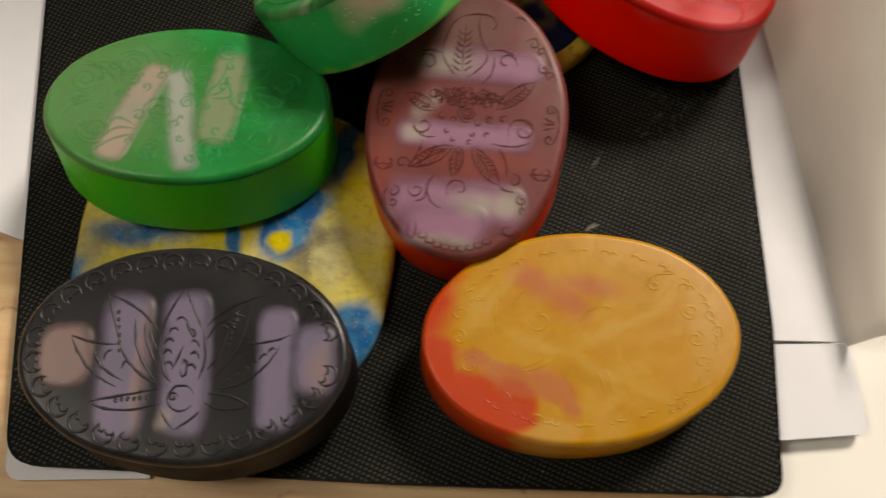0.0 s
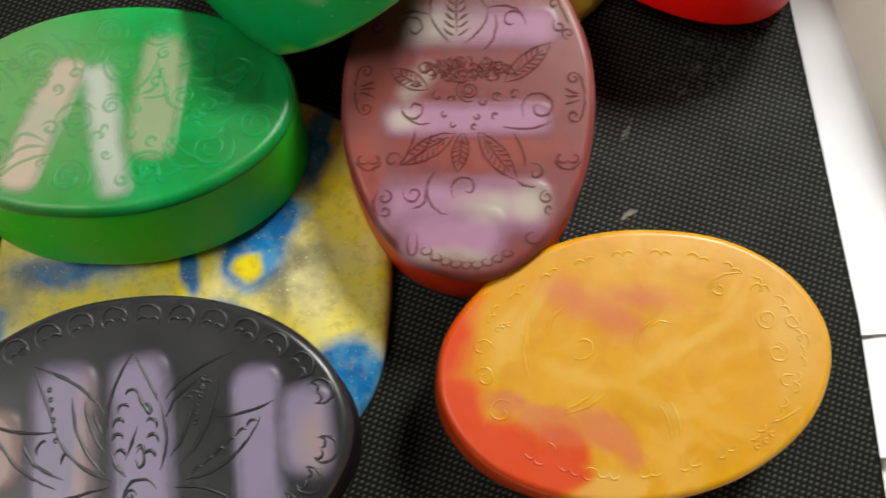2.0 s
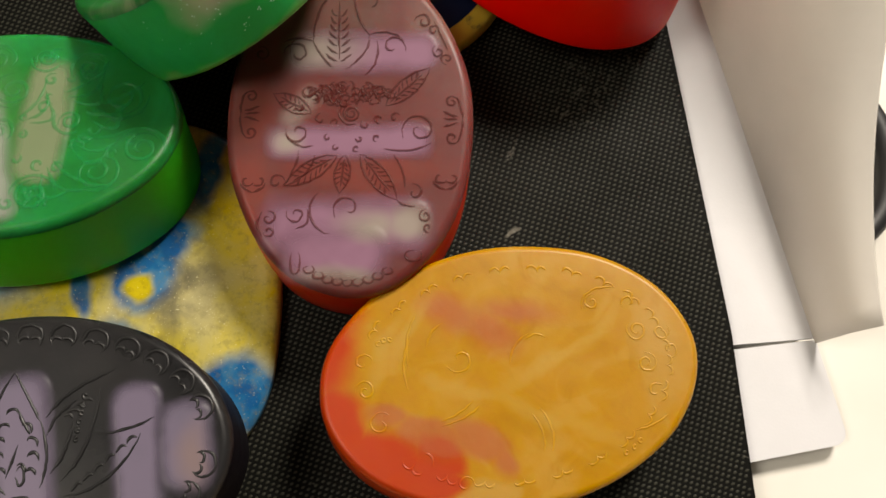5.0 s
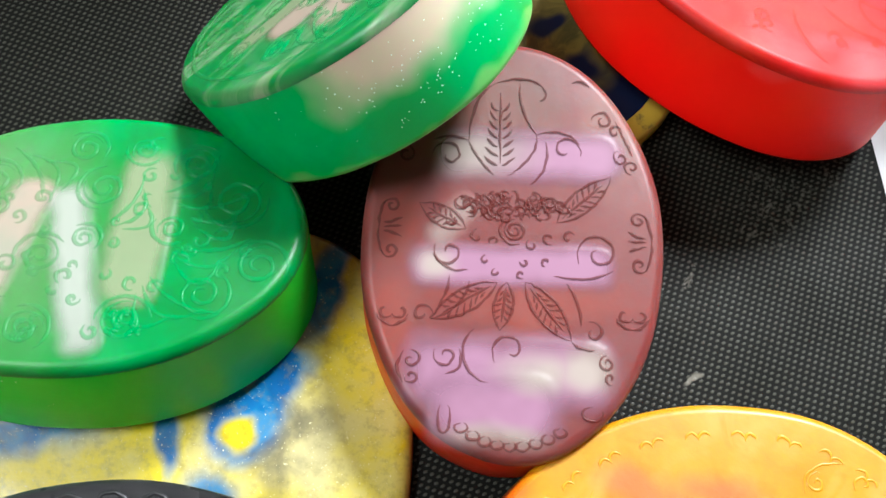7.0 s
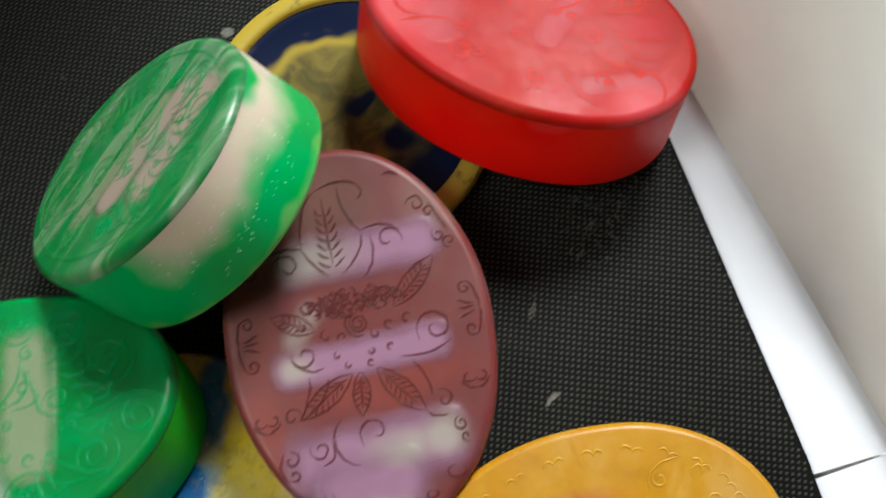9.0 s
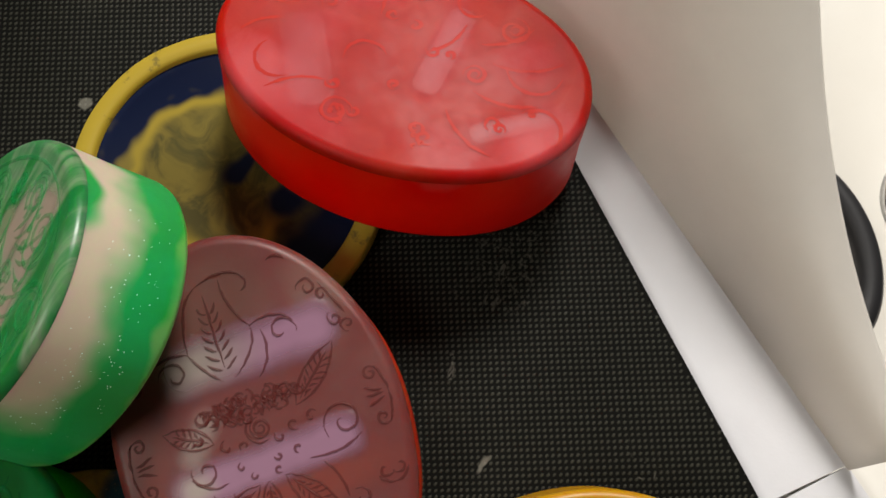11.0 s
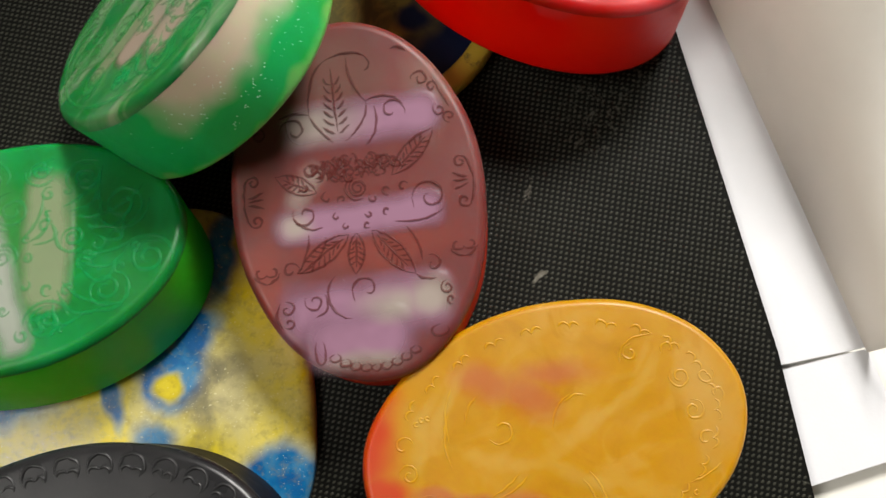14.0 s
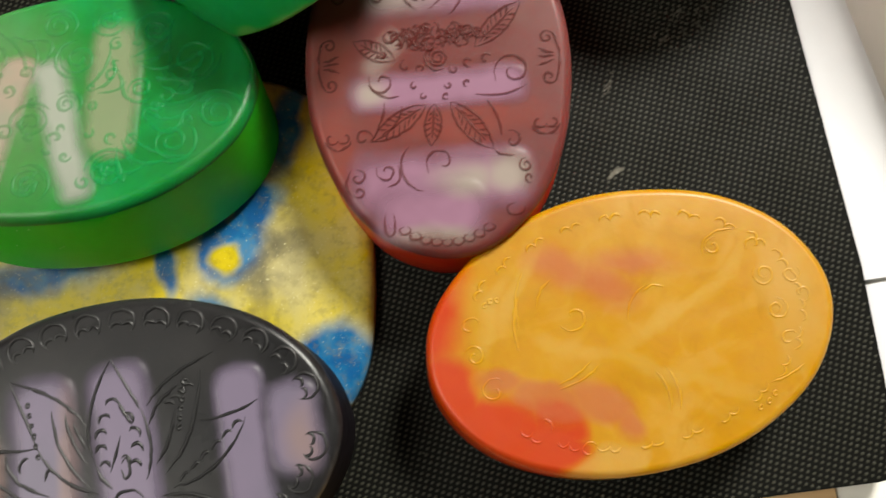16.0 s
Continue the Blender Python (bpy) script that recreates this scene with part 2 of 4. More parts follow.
class Bar:
    """A moulded oval soap: empty > body, face > relief, inlaid strips, glitter."""

    def __init__(self, name, where, a, b, h, side, top, label, seed, wobble=0.012, edge=2.4):
        self.h, self.a, self.b = h / 1000, a / 1000, b / 1000
        self.root = new(name)
        self.root.matrix_world = pose(where[0] / 1000, where[1] / 1000, where[2] / 1000, *where[3:])
        self.root.empty_display_size = 0.02
        tagged(self.root, label, "soap", "oval soap bars")
        H = self.h
        self.body = part("body", lathe([(0.006, 0.0), (0.0006, 0.0), (-0.0002, 0.0006), (-0.0004, 0.0014), (0.0001, H * 0.5), (0.0002, H - edge / 1000)], self.a + 0.0006, self.b + 0.0006, cap_low=True, wobble=wobble, seed=seed), side, self.root)
        self.face = part("face", lathe([(0.0002 + edge / 1000 * (1 - math.cos(radians(q))), H - edge / 1000 * (1 - math.sin(radians(q)))) for q in range(0, 91, 9)] + [(0.012, H + 0.00005)], self.a + 0.0006, self.b + 0.0006, cap_high=True, wobble=wobble, seed=seed), top, self.root, "dull moulded top face")
        self.level = 0

    def relief(self, lines, material, width=0.34, high=0.34, label="raised floral pattern"):
        bm = bmesh.new()
        for line in lines:
            ribbon(bm, line, width, high / 1000, self.h + 0.00008)
        return part("relief", bm, material, self.face, label, kind="stuff")

    def strip(self, x, y, length, width, turn, material, label="milky soap strip", name="strip"):
        """A thin lens of milky soap let into the face; the uv runs from its rim inwards."""
        self.level += 1
        z = self.h + 0.00005 + 0.000012 * self.level
        bm = bmesh.new()
        layer = bm.loops.layers.uv.new("edge")
        L, W = (length + 4) / 2000, (width * 1.55 + 1.4) / 2000
        rings = []
        for f, depth in ((0.0, -0.0012), (0.0, 0.0), (0.25, 0.0), (0.5, 0.0)):
            inset = f * 2 * W * 0.92
            loop = []
            for p in rounded([(-L + inset, -W + inset), (L - inset, -W + inset), (L - inset, W - inset), (-L + inset, W - inset)], [max(0.0002, (W - inset) * 0.9)] * 4, 5):
                loop.append(bm.verts.new((p[0], p[1], z + depth)))
            rings.append((f * 2, loop))
        for (f0, lo), (f1, hi) in zip(rings, rings[1:]):
            for k in range(len(lo)):
                j = (k + 1) % len(lo)
                face = bm.faces.new((lo[k], lo[j], hi[j], hi[k]))
                for lp, f in zip(face.loops, (f0, f0, f1, f1)):
                    lp[layer].uv = (f, 0.5)
        face = bm.faces.new(rings[-1][1])
        for lp in face.loops:
            lp[layer].uv = (rings[-1][0], 0.5)
        bmesh.ops.transform(bm, matrix=pose(x / 1000, y / 1000, 0, 0, 0, turn), verts=bm.verts)
        return part(name, bm, material, self.root, label)

    def glitter(self, material, count, spots, seed):
        """Flecks of glitter just under the skin: rows (angle from, to, height from, to) on the side."""
        rng = random.Random(seed)
        bm = bmesh.new()
        for _ in range(count):
            a0, a1, z0, z1 = rng.choice(spots)
            t, z, r = radians(rng.uniform(a0, a1)), rng.uniform(z0, z1) * self.h, rng.uniform(0.00006, 0.00016)
            p = Vector((self.a * 1.018 * math.cos(t), self.b * 1.026 * math.sin(t), z))
            out = Vector((math.cos(t) / self.a, math.sin(t) / self.b, rng.uniform(-8, 8))).normalized()
            m = Matrix.Translation(p + out * 0.0002) @ out.to_track_quat("Z", "Y").to_matrix().to_4x4()
            bmesh.ops.create_circle(bm, cap_ends=True, segments=6, radius=r, matrix=m)
        return part("glitter", bm, material, self.root, "scattered glitter flecks", kind="stuff")


# ---- materials ----
def mat_rubber(name, rough, gloss, low, high):
    n = Nodes(name)
    dust = n.step(n.noise(22, 5, 0.7, 0.6).outputs["Fac"], 0.56, 0.78)
    tone = n.mix(n.math("MULTIPLY", dust, 0.22), low, high)
    marks = n.math("MULTIPLY", n.step(n.noise(120, 4, 0.65, 2.0).outputs["Fac"], 0.66, 0.74), n.step(n.noise(16, 2).outputs["Fac"], 0.5, 0.62))
    streak = n.step(n.noise(210, 4, 0.7, 3.0).outputs["Fac"], 0.52, 0.66)
    scuff = n.blobs(n.warped(60, 0.012), [(108, 160, 10, 7, 30, 0.6), (100, 152, 8, 3, -20, 0.7), (122, 168, 5, 5, 0, 0.7)])
    dot = n.blobs(n.warped(300, 0.002), [(82.5, 119, 2.0, 0.5, 35, 0.4), (29, 233.5, 1.6, 1.3, 0, 0.3)])
    marks = n.math("MAXIMUM", marks, n.math("MAXIMUM", n.math("MULTIPLY", streak, n.math("MULTIPLY", scuff, 0.4)), dot))
    tone = n.mix(n.math("MULTIPLY", marks, 0.45), tone, (0.24, 0.23, 0.19))
    n.bump(n.noise(2500, 2).outputs["Fac"], 0.25, 0.0002)
    return n.base(tone, n.step(n.noise(60, 3).outputs["Fac"], 0.3, 0.7, rough, rough + 0.12), Specular_IOR_Level=gloss)


def mat_card(name, colour, through_light=0.0):
    n = Nodes(name)
    tone = n.mix(n.step(n.noise(25, 5, 0.6).outputs["Fac"], 0.35, 0.75), colour, tuple(c * 0.93 for c in colour))
    n.bump(n.noise(1400, 3).outputs["Fac"], 0.12, 0.0002)
    n.base(tone, 0.55)
    if through_light:
        back, mixer = n.add("ShaderNodeBsdfTranslucent"), n.add("ShaderNodeMixShader")
        n.link(tone, back.inputs["Color"])
        mixer.inputs[0].default_value = through_light
        n.link(n.bsdf.outputs[0], mixer.inputs[1])
        n.link(back.outputs[0], mixer.inputs[2])
        n.link(mixer.outputs[0], n.out.inputs["Surface"])
    return n.mat


def mat_table():
    n = Nodes("worn_wood")
    grain = n.add("ShaderNodeTexNoise")
    squeeze = n.add("ShaderNodeMapping")
    squeeze.inputs["Scale"].default_value = (18, 160, 60)
    n.link(n.obj, squeeze.inputs["Vector"])
    n.link(squeeze.outputs[0], grain.inputs["Vector"])
    grain.inputs["Scale"].default_value = 1.4
    grain.inputs["Detail"].default_value = 6
    tone = n.mix(n.step(grain.outputs["Fac"], 0.3, 0.7), (0.50, 0.30, 0.14), (0.62, 0.42, 0.22))
    stain = n.step(n.noise(60, 5, 0.7, 1.0).outputs["Fac"], 0.58, 0.7)
    tone = n.mix(n.math("MULTIPLY", stain, 0.6), tone, (0.17, 0.07, 0.03))
    n.bump(grain.outputs["Fac"], 0.2, 0.0006)
    return n.base(tone, 0.5)


def mat_enamel():
    n = Nodes("white_enamel")
    tone = n.mix(n.step(n.noise(12, 4).outputs["Fac"], 0.3, 0.75), (0.80, 0.78, 0.73), (0.72, 0.69, 0.63))
    return n.base(tone, 0.28)


def mat_swirl():
    """Blue and yellow mica soap, poured and stirred."""
    n = Nodes("blue_yellow_swirl")
    v = n.warped(95, 0.008)
    tone = n.mix(n.step(n.noise(55, 4, 0.6, 1.0).outputs["Fac"], 0.3, 0.7), (0.72, 0.59, 0.12), (0.64, 0.56, 0.24))
    grey = n.blobs(v, [(26, 0, 10, 12, 20, 0.6), (12, 4, 4, 16, -25, 0.6), (-41, -2, 5, 9, 0, 0.5)])
    tone = n.mix(n.math("MULTIPLY", grey, 0.75), tone, (0.36, 0.33, 0.22))
    blue = n.blobs(v, [(15, 4, 9, 8, 30, 0.25), (21, 13, 7, 5, 50, 0.4), (30, 32, 3.5, 14, -18, 0.4), (0, 3, 2.6, 9, 8, 0.4), (-27, 3, 12, 4.5, 0, 0.5), (37, -25, 9, 9, 0, 0.3), (-45, -12, 4, 7, 0, 0.4), (10, -10, 5, 4, 0, 0.6)])
    tone = n.mix(blue, tone, n.mix(n.step(n.noise(130, 3).outputs["Fac"], 0.35, 0.65), (0.022, 0.11, 0.30), (0.10, 0.22, 0.36)))
    eye = n.blobs(v, [(14, 1.5, 4.2, 3.6, 0, 0.45), (14.5, 1, 3, 2.5, 0, 0.5)])
    tone = n.mix(eye, tone, (0.56, 0.45, 0.06))
    dark = n.math("MULTIPLY", n.step(n.noise(75, 4, 0.55, 0.8).outputs["Fac"], 0.45, 0.72), n.blobs(v, [(24, 6, 8, 24, -20, 0.6), (32, 30, 10, 14, 0, 0.6), (-36, 6, 16, 8, 0, 0.5), (6, -2, 8, 8, 0, 0.6)]))
    dust = n.math("MULTIPLY", n.step(n.noise(420, 4, 0.7).outputs["Fac"], 0.45, 0.7), 0.4)
    tone = n.mix(dust, tone, (0.20, 0.18, 0.09))
    tone = n.mix(n.math("MULTIPLY", dark, 0.7), tone, (0.06, 0.058, 0.05))
    mica = n.step(n.noise(2100, 2, 0.6).outputs["Fac"], 0.66, 0.74)
    tone = n.mix(n.math("MULTIPLY", mica, 0.7), tone, (0.85, 0.80, 0.55))
    n.bump(n.noise(160, 4).outputs["Fac"], 0.22, 0.0007)
    return n.base(n.deepen(tone, 1.25, 0.9), 0.33, Coat_Weight=0.4, Coat_Roughness=0.12, Specular_IOR_Level=0.3)


def mat_dish(rim):
    n = Nodes("dish_rim" if rim else "dish_inside")
    if rim:
        tone = n.mix(n.step(n.noise(120, 4, 0.7).outputs["Fac"], 0.55, 0.68), (0.36, 0.26, 0.028), (0.10, 0.08, 0.025))
    else:
        v = n.warped(60, 0.016)
        tone = n.mix(n.step(n.noise(75, 4, 0.6, 1.0, vec=v).outputs["Fac"], 0.4, 0.62), (0.07, 0.062, 0.022), (0.16, 0.125, 0.03))
        navy = n.math("SUBTRACT", 1.0, n.blob(v, 0, 0, 22, 20, 0, 0.16))
        navy = n.math("MULTIPLY", navy, n.step(n.noise(45, 3).outputs["Fac"], 0.36, 0.5))
        tone = n.mix(navy, tone, (0.005, 0.009, 0.03))
        ring = n.math("MULTIPLY", n.blob(v, -1, 3, 22.5, 20, 0, 0.08), n.math("SUBTRACT", 1.0, n.blob(v, -1, 2, 19.5, 17, 0, 0.12)))
        tone = n.mix(n.math("MULTIPLY", ring, 0.8), tone, (0.36, 0.27, 0.035))
        tone = n.mix(n.blobs(v, [(2, 2, 4, 3.5, 0, 0.4), (12, -12, 5, 3, 30, 0.5), (17, -20, 6, 5, 0, 0.4)]), tone, (0.008, 0.012, 0.035))
    return n.base(tone, 0.4 if rim else 0.35, Specular_IOR_Level=0.25 if rim else 0.08)


RUBBER, GRAIN = mat_rubber("black_rubber", 0.5, 0.06, (0.004, 0.004, 0.0032), (0.03, 0.028, 0.02)), mat_rubber("rubber_grain", 0.45, 0.22, (0.024, 0.0236, 0.0162), (0.06, 0.057, 0.04))
# Same box card: flap colour lifted, floor colour lowered, to make up for the lamps.
CARD, WALLCARD = mat_card("white_card", (0.66, 0.66, 0.69)), mat_card("brightened_flap_card", (0.88, 0.85, 0.81), 0.45)
ENAMEL, TABLE = mat_enamel(), mat_table()
GLITTER = Nodes("glitter").base((0.72, 0.95, 0.92), 0.35, Metallic=0.25)
CHROME = Nodes("chrome").base((0.6, 0.6, 0.6), 0.2, Metallic=1.0)
RING = Nodes("ring_rubber").base((0.012, 0.012, 0.014), 0.5)

GREEN_R, RED_R = (0.25, 1.0, 0.3), (1.0, 0.18, 0.12)


def green_top(n, c):
    """Whitish cloud on one half of the face."""
    v = n.warped(50, 0.02)
    return n.mix(n.math("MULTIPLY", n.blob(v, -24, 2, 24, 26, 0, 0.6), 0.62), c, (0.20, 0.30, 0.15))


def green_side(n, c):
    v = n.warped(60, 0.01)
    return n.mix(n.math("MULTIPLY", n.blob(v, -34, -14, 20, 16, 0, 0.5), 0.5), c, (0.10, 0.42, 0.04))


def chalk_side(n, c):
    """Broad milky pieces that reach the side of the bar near its face, and a pale foot."""
    sep = n.add("ShaderNodeSeparateXYZ")
    n.link(n.warped(75, 0.012), sep.inputs[0])
    high = n.step(sep.outputs["Z"], 0.007, 0.0155)
    where = n.step(n.math("ADD", sep.outputs["Y"], n.math("MULTIPLY", sep.outputs["X"], 0.25)), -0.024, -0.013)
    gap = n.step(n.noise(38, 2).outputs["Fac"], 0.33, 0.42)
    c = n.mix(n.math("MULTIPLY", n.math("MULTIPLY", high, where), n.math("MULTIPLY", gap, 0.92)), c, (0.56, 0.46, 0.38))
    return n.mix(n.step(sep.outputs["Z"], 0.003, 0.0, 0.0, 0.45), c, (0.30, 0.45, 0.16))


def amber_top(n, c):
    """Red and rose clouds drifting through the amber."""
    v = n.warped(55, 0.014)
    grain = n.noise(60, 4, 0.6, 2.2, vec=v).outputs["Fac"]
    c = n.mix(n.step(grain, 0.45, 0.72), c, (0.50, 0.25, 0.04))
    vein = n.noise(24, 2, 0.5, 2.6, vec=v).outputs["Fac"]
    c = n.mix(n.math("MULTIPLY", n.step(n.math("ABSOLUTE", n.math("SUBTRACT", vein, 0.5)), 0.13, 0.0), 0.28), c, (0.62, 0.40, 0.13))
    w = n.warped(70, 0.007)
    c = n.mix(n.math("MULTIPLY", n.blobs(w, [(-39, 11, 6, 14, -22, 0.6), (-40, -6, 7, 10, 0, 0.3), (-32, -16, 11, 9, -25, 0.22), (-22, -22, 9, 7, -20, 0.22), (-19, -16, 6, 4, -30, 0.3)]), 0.95), c, (0.55, 0.055, 0.02))
    c = n.mix(n.math("MULTIPLY", n.blobs(w, [(-11, 15.5, 7, 3.6, -40, 0.7), (-4, 10, 7, 4.2, -46, 0.7), (3, 13.5, 8, 2.6, -5, 0.9), (-28, -4.5, 5, 2.2, -25, 0.5), (-20, -11, 8, 3.8, -32, 0.4), (-10, -13.5, 7, 3.8, -25, 0.4), (-5, -18, 2.6, 4, 20, 0.5)]), 0.72), c, (0.50, 0.17, 0.10))
    c = n.mix(n.math("MULTIPLY", n.blobs(w, [(-27, 8, 1.6, 9, -30, 0.8), (-20, 13, 1.4, 8, -35, 0.8), (10, 2, 18, 1.6, 24, 0.9), (-3, -6, 20, 1.8, -28, 0.9)]), 0.5), c, (0.60, 0.39, 0.12))
    c = n.mix(n.math("MULTIPLY", n.blobs(v, [(-11, -25, 8, 4, 10, 0.3), (34, -2, 6, 12, 0, 0.7)]), 0.8), c, (0.60, 0.36, 0.12))
    return c


def rose_top(n, c):
    v = n.warped(60, 0.01)
    c = n.mix(n.math("MULTIPLY", n.blobs(v, [(3, 22, 8, 4, 0, 0.5), (-12, -4, 4.5, 18, 0, 0.6), (-18, 22, 10, 4, 0, 0.6)]), 0.45), c, (0.34, 0.085, 0.06))
    return n.mix(n.math("MULTIPLY", n.blobs(v, [(27, 6, 10, 14, 0, 0.6), (22, -18, 10, 6, 0, 0.6)]), 0.5), c, (0.27, 0.17, 0.14))


def chalk_top(n, c):
    """Pale streaks drawn along the strips."""
    m = n.add("ShaderNodeMapping", vector_type="TEXTURE")
    m.inputs["Rotation"].default_value = (0, 0, radians(63))
    m.inputs["Scale"].default_value = (1, 0.16, 1)
    n.link(n.warped(40, 0.006), m.inputs["Vector"])
    streak = n.step(n.noise(30, 4, 0.6, 0.6, vec=m.outputs[0]).outputs["Fac"], 0.46, 0.68)
    return n.mix(n.math("MULTIPLY", streak, 0.6), c, (0.34, 0.40, 0.28))


def red_side(n, c):
    """Rosy pieces showing at the upper rim."""
    v = n.warped(60, 0.01)
    sep = n.add("ShaderNodeSeparateXYZ")
    n.link(n.obj, sep.inputs[0])
    high = n.step(sep.outputs["Z"], 0.010, 0.024)
    rim = n.math("MULTIPLY", high, n.blobs(v, [(-28, -22, 9, 10, 0, 0.6), (16, -26, 7, 8, 0, 0.7), (38, -10, 8, 8, 0, 0.7)]))
    c = n.mix(n.math("MULTIPLY", rim, 0.8), c, (0.66, 0.13, 0.14))
    return n.mix(n.math("MULTIPLY", high, 0.25), c, (0.62, 0.08, 0.06))


def red_top(n, c):
    v = n.warped(60, 0.01)
    c = n.mix(n.math("MULTIPLY", n.blobs(v, [(-27, -15, 9, 7, -30, 0.7), (33, -12, 8, 7, 30, 0.7)]), 0.8), c, (0.68, 0.15, 0.16))
    return n.mix(n.math("MULTIPLY", n.blobs(v, [(-14, -20, 10, 5, -20, 0.6), (16, -21, 9, 5, 0, 0.6), (7, 5, 3.5, 12, 0, 0.6), (-18, -3, 5, 9, 0, 0.7), (24, 8, 6, 5, 0, 0.6), (-12, 14, 8, 5, 30, 0.6)]), 0.45), c, (0.60, 0.10, 0.11))


LILAC = strip_skin("lilac_strip", (0.38, 0.205, 0.30), (0.33, 0.17, 0.25), 0.8, 0.9, (0.44, 0.37, 0.33), [(17, 10, 5, 10, 0, 0.95), (-24.3, -14, 4.5, 5, 0, 0.6), (-25, -5, 3, 6, 0, 0.95), (-38, 1, 2.5, 11, 0, 0.8), (-5, 15, 2.5, 3, 0, 0.95)])
IVORY = strip_skin("ivory_strip", (0.50, 0.42, 0.38), (0.42, 0.33, 0.32), 0.36, 1.0)
SMOKE = strip_skin("smoky_strip", (0.20, 0.165, 0.24), (0.17, 0.15, 0.21), 0.85, 0.7, (0.26, 0.19, 0.20), [(-9.5, -4, 2.5, 17, 0, 0.6), (34, -3, 3, 6, 0, 0.8)])
BLUSH = strip_skin("blush_strip", (0.27, 0.185, 0.175), (0.23, 0.165, 0.16), 0.85, 0.55)
WHITE = strip_skin("white_strip", (0.46, 0.47, 0.42), (0.40, 0.40, 0.36), 0.66, 0.9)
PINKISH = strip_skin("pinkish_strip", (0.50, 0.37, 0.31), (0.38, 0.36, 0.29), 0.7, 0.7)
OLIVE = strip_skin("olive_strip", (0.32, 0.36, 0.22), (0.28, 0.33, 0.20), 0.62, 0.7)

AMBER_T = soap_skin("amber_face", (0.54, 0.265, 0.032), (0.59, 0.335, 0.09), 0.8, (1.0, 0.6, 0.3), extra=amber_top, deepness=0.5)
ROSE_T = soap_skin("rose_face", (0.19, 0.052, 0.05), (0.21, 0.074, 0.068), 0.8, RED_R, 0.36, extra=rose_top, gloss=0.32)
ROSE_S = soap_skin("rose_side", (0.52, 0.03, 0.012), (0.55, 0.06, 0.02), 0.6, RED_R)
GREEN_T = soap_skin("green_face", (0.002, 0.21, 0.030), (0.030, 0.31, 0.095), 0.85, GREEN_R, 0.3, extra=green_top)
# Side greens and reds are raised to paint in that translucent glow.
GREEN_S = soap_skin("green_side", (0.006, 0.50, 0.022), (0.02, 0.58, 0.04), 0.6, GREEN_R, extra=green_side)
CHALK_T = soap_skin("streaky_green_face", (0.006, 0.20, 0.045), (0.10, 0.27, 0.13), 0.8, GREEN_R, 0.26, extra=chalk_top)
CHALK_S = soap_skin("streaky_green_side", (0.008, 0.30, 0.065), (0.035, 0.37, 0.13), 0.7, GREEN_R, extra=chalk_side)
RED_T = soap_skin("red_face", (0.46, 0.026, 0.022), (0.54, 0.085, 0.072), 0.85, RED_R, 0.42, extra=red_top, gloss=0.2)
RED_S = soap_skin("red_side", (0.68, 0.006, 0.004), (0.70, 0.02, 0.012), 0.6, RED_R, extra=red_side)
INK_T = soap_skin("charcoal_face", (0.018, 0.018, 0.020), (0.028, 0.027, 0.028), 0.8, (0.5, 0.5, 0.5), 0.24, gloss=0.24)
INK_S = soap_skin("charcoal_side", (0.006, 0.005, 0.007), (0.009, 0.008, 0.010), 0.6, (0.5, 0.5, 0.5), 0.45, deepness=0.0, gloss=0.04)
# Relief of the same charcoal soap, darkened so its shading is in the colour.
INK_L = Nodes("charcoal_line").base((0.006, 0.006, 0.007), 0.4)
AMBER_L = soap_skin("amber_line", (0.58, 0.27, 0.016), (0.64, 0.33, 0.045), 0.8, (1, 1, 1), extra=amber_top, deepness=0.0)
# Darker than the rose face: paints the thin shade along the raised lines.
ROSE_L = soap_skin("rose_line", (0.16, 0.036, 0.032), (0.19, 0.06, 0.055), 0.8, (1, 1, 1), 0.3, deepness=0.0)
GREEN_L = soap_skin("green_line", (0.015, 0.42, 0.11), (0.08, 0.50, 0.20), 0.6, (1, 1, 1), 0.26, extra=green_top, deepness=0.0)
RED_L = soap_skin("red_line", (0.56, 0.045, 0.038), (0.63, 0.12, 0.10), 0.7, (1, 1, 1), 0.4, deepness=0.0, gloss=0.14)
for skin, cover in ((ROSE_L, 0.52), (GREEN_L, 0.34)):
    thin(skin, cover)
SWIRL, DISH_RIM, DISH_IN = mat_swirl(), mat_dish(True), mat_dish(False)

# ---- setting ----
tagged(part("table_top", slab([(-1500, -1500), (120, -1500), (120, 1500), (-1500, 1500)], -0.04, -0.006), TABLE, smooth=False), "worn tan wooden table top with brown stains", "table", kind="structure")
tagged(part("counter", slab([(121, -1500), (1500, -1500), (1500, 1500), (121, 1500)], -0.04, -0.008), ENAMEL, smooth=False), "white enamel counter beside the box", "counter", kind="structure")

# ---- box: floor card, hinged tab, raised side flap ----
box = new("cardboard_box")
tagged(box, "opened white cardboard box lying under the black mat", "box")
part("floor_panel", slab(rounded([(40, 85.8), (156.3, 87.2), (142.2, 182), (113, 380), (-138, 380), (-112, 118), (-60, 100)], [0, 0, 0, 8, 8, 6, 0]), -0.0042, -0.0032), CARD, box, "white card floor of the box", smooth=False)
part("tab", slab(rounded([(128, 57.5), (160, 61), (156.5, 86.9), (128, 85.5)], [0, 4, 1, 0]), -0.0046, -0.0036), CARD, box, "white card tab past a folded edge", smooth=False)
part("corner_tab", slab(rounded([(-80, 39.5), (-40, 41.5), (-40, 70), (-82, 70)], [5, 0, 0, 0]), -0.0052, -0.0042), CARD, box, "rounded white card corner", smooth=False)


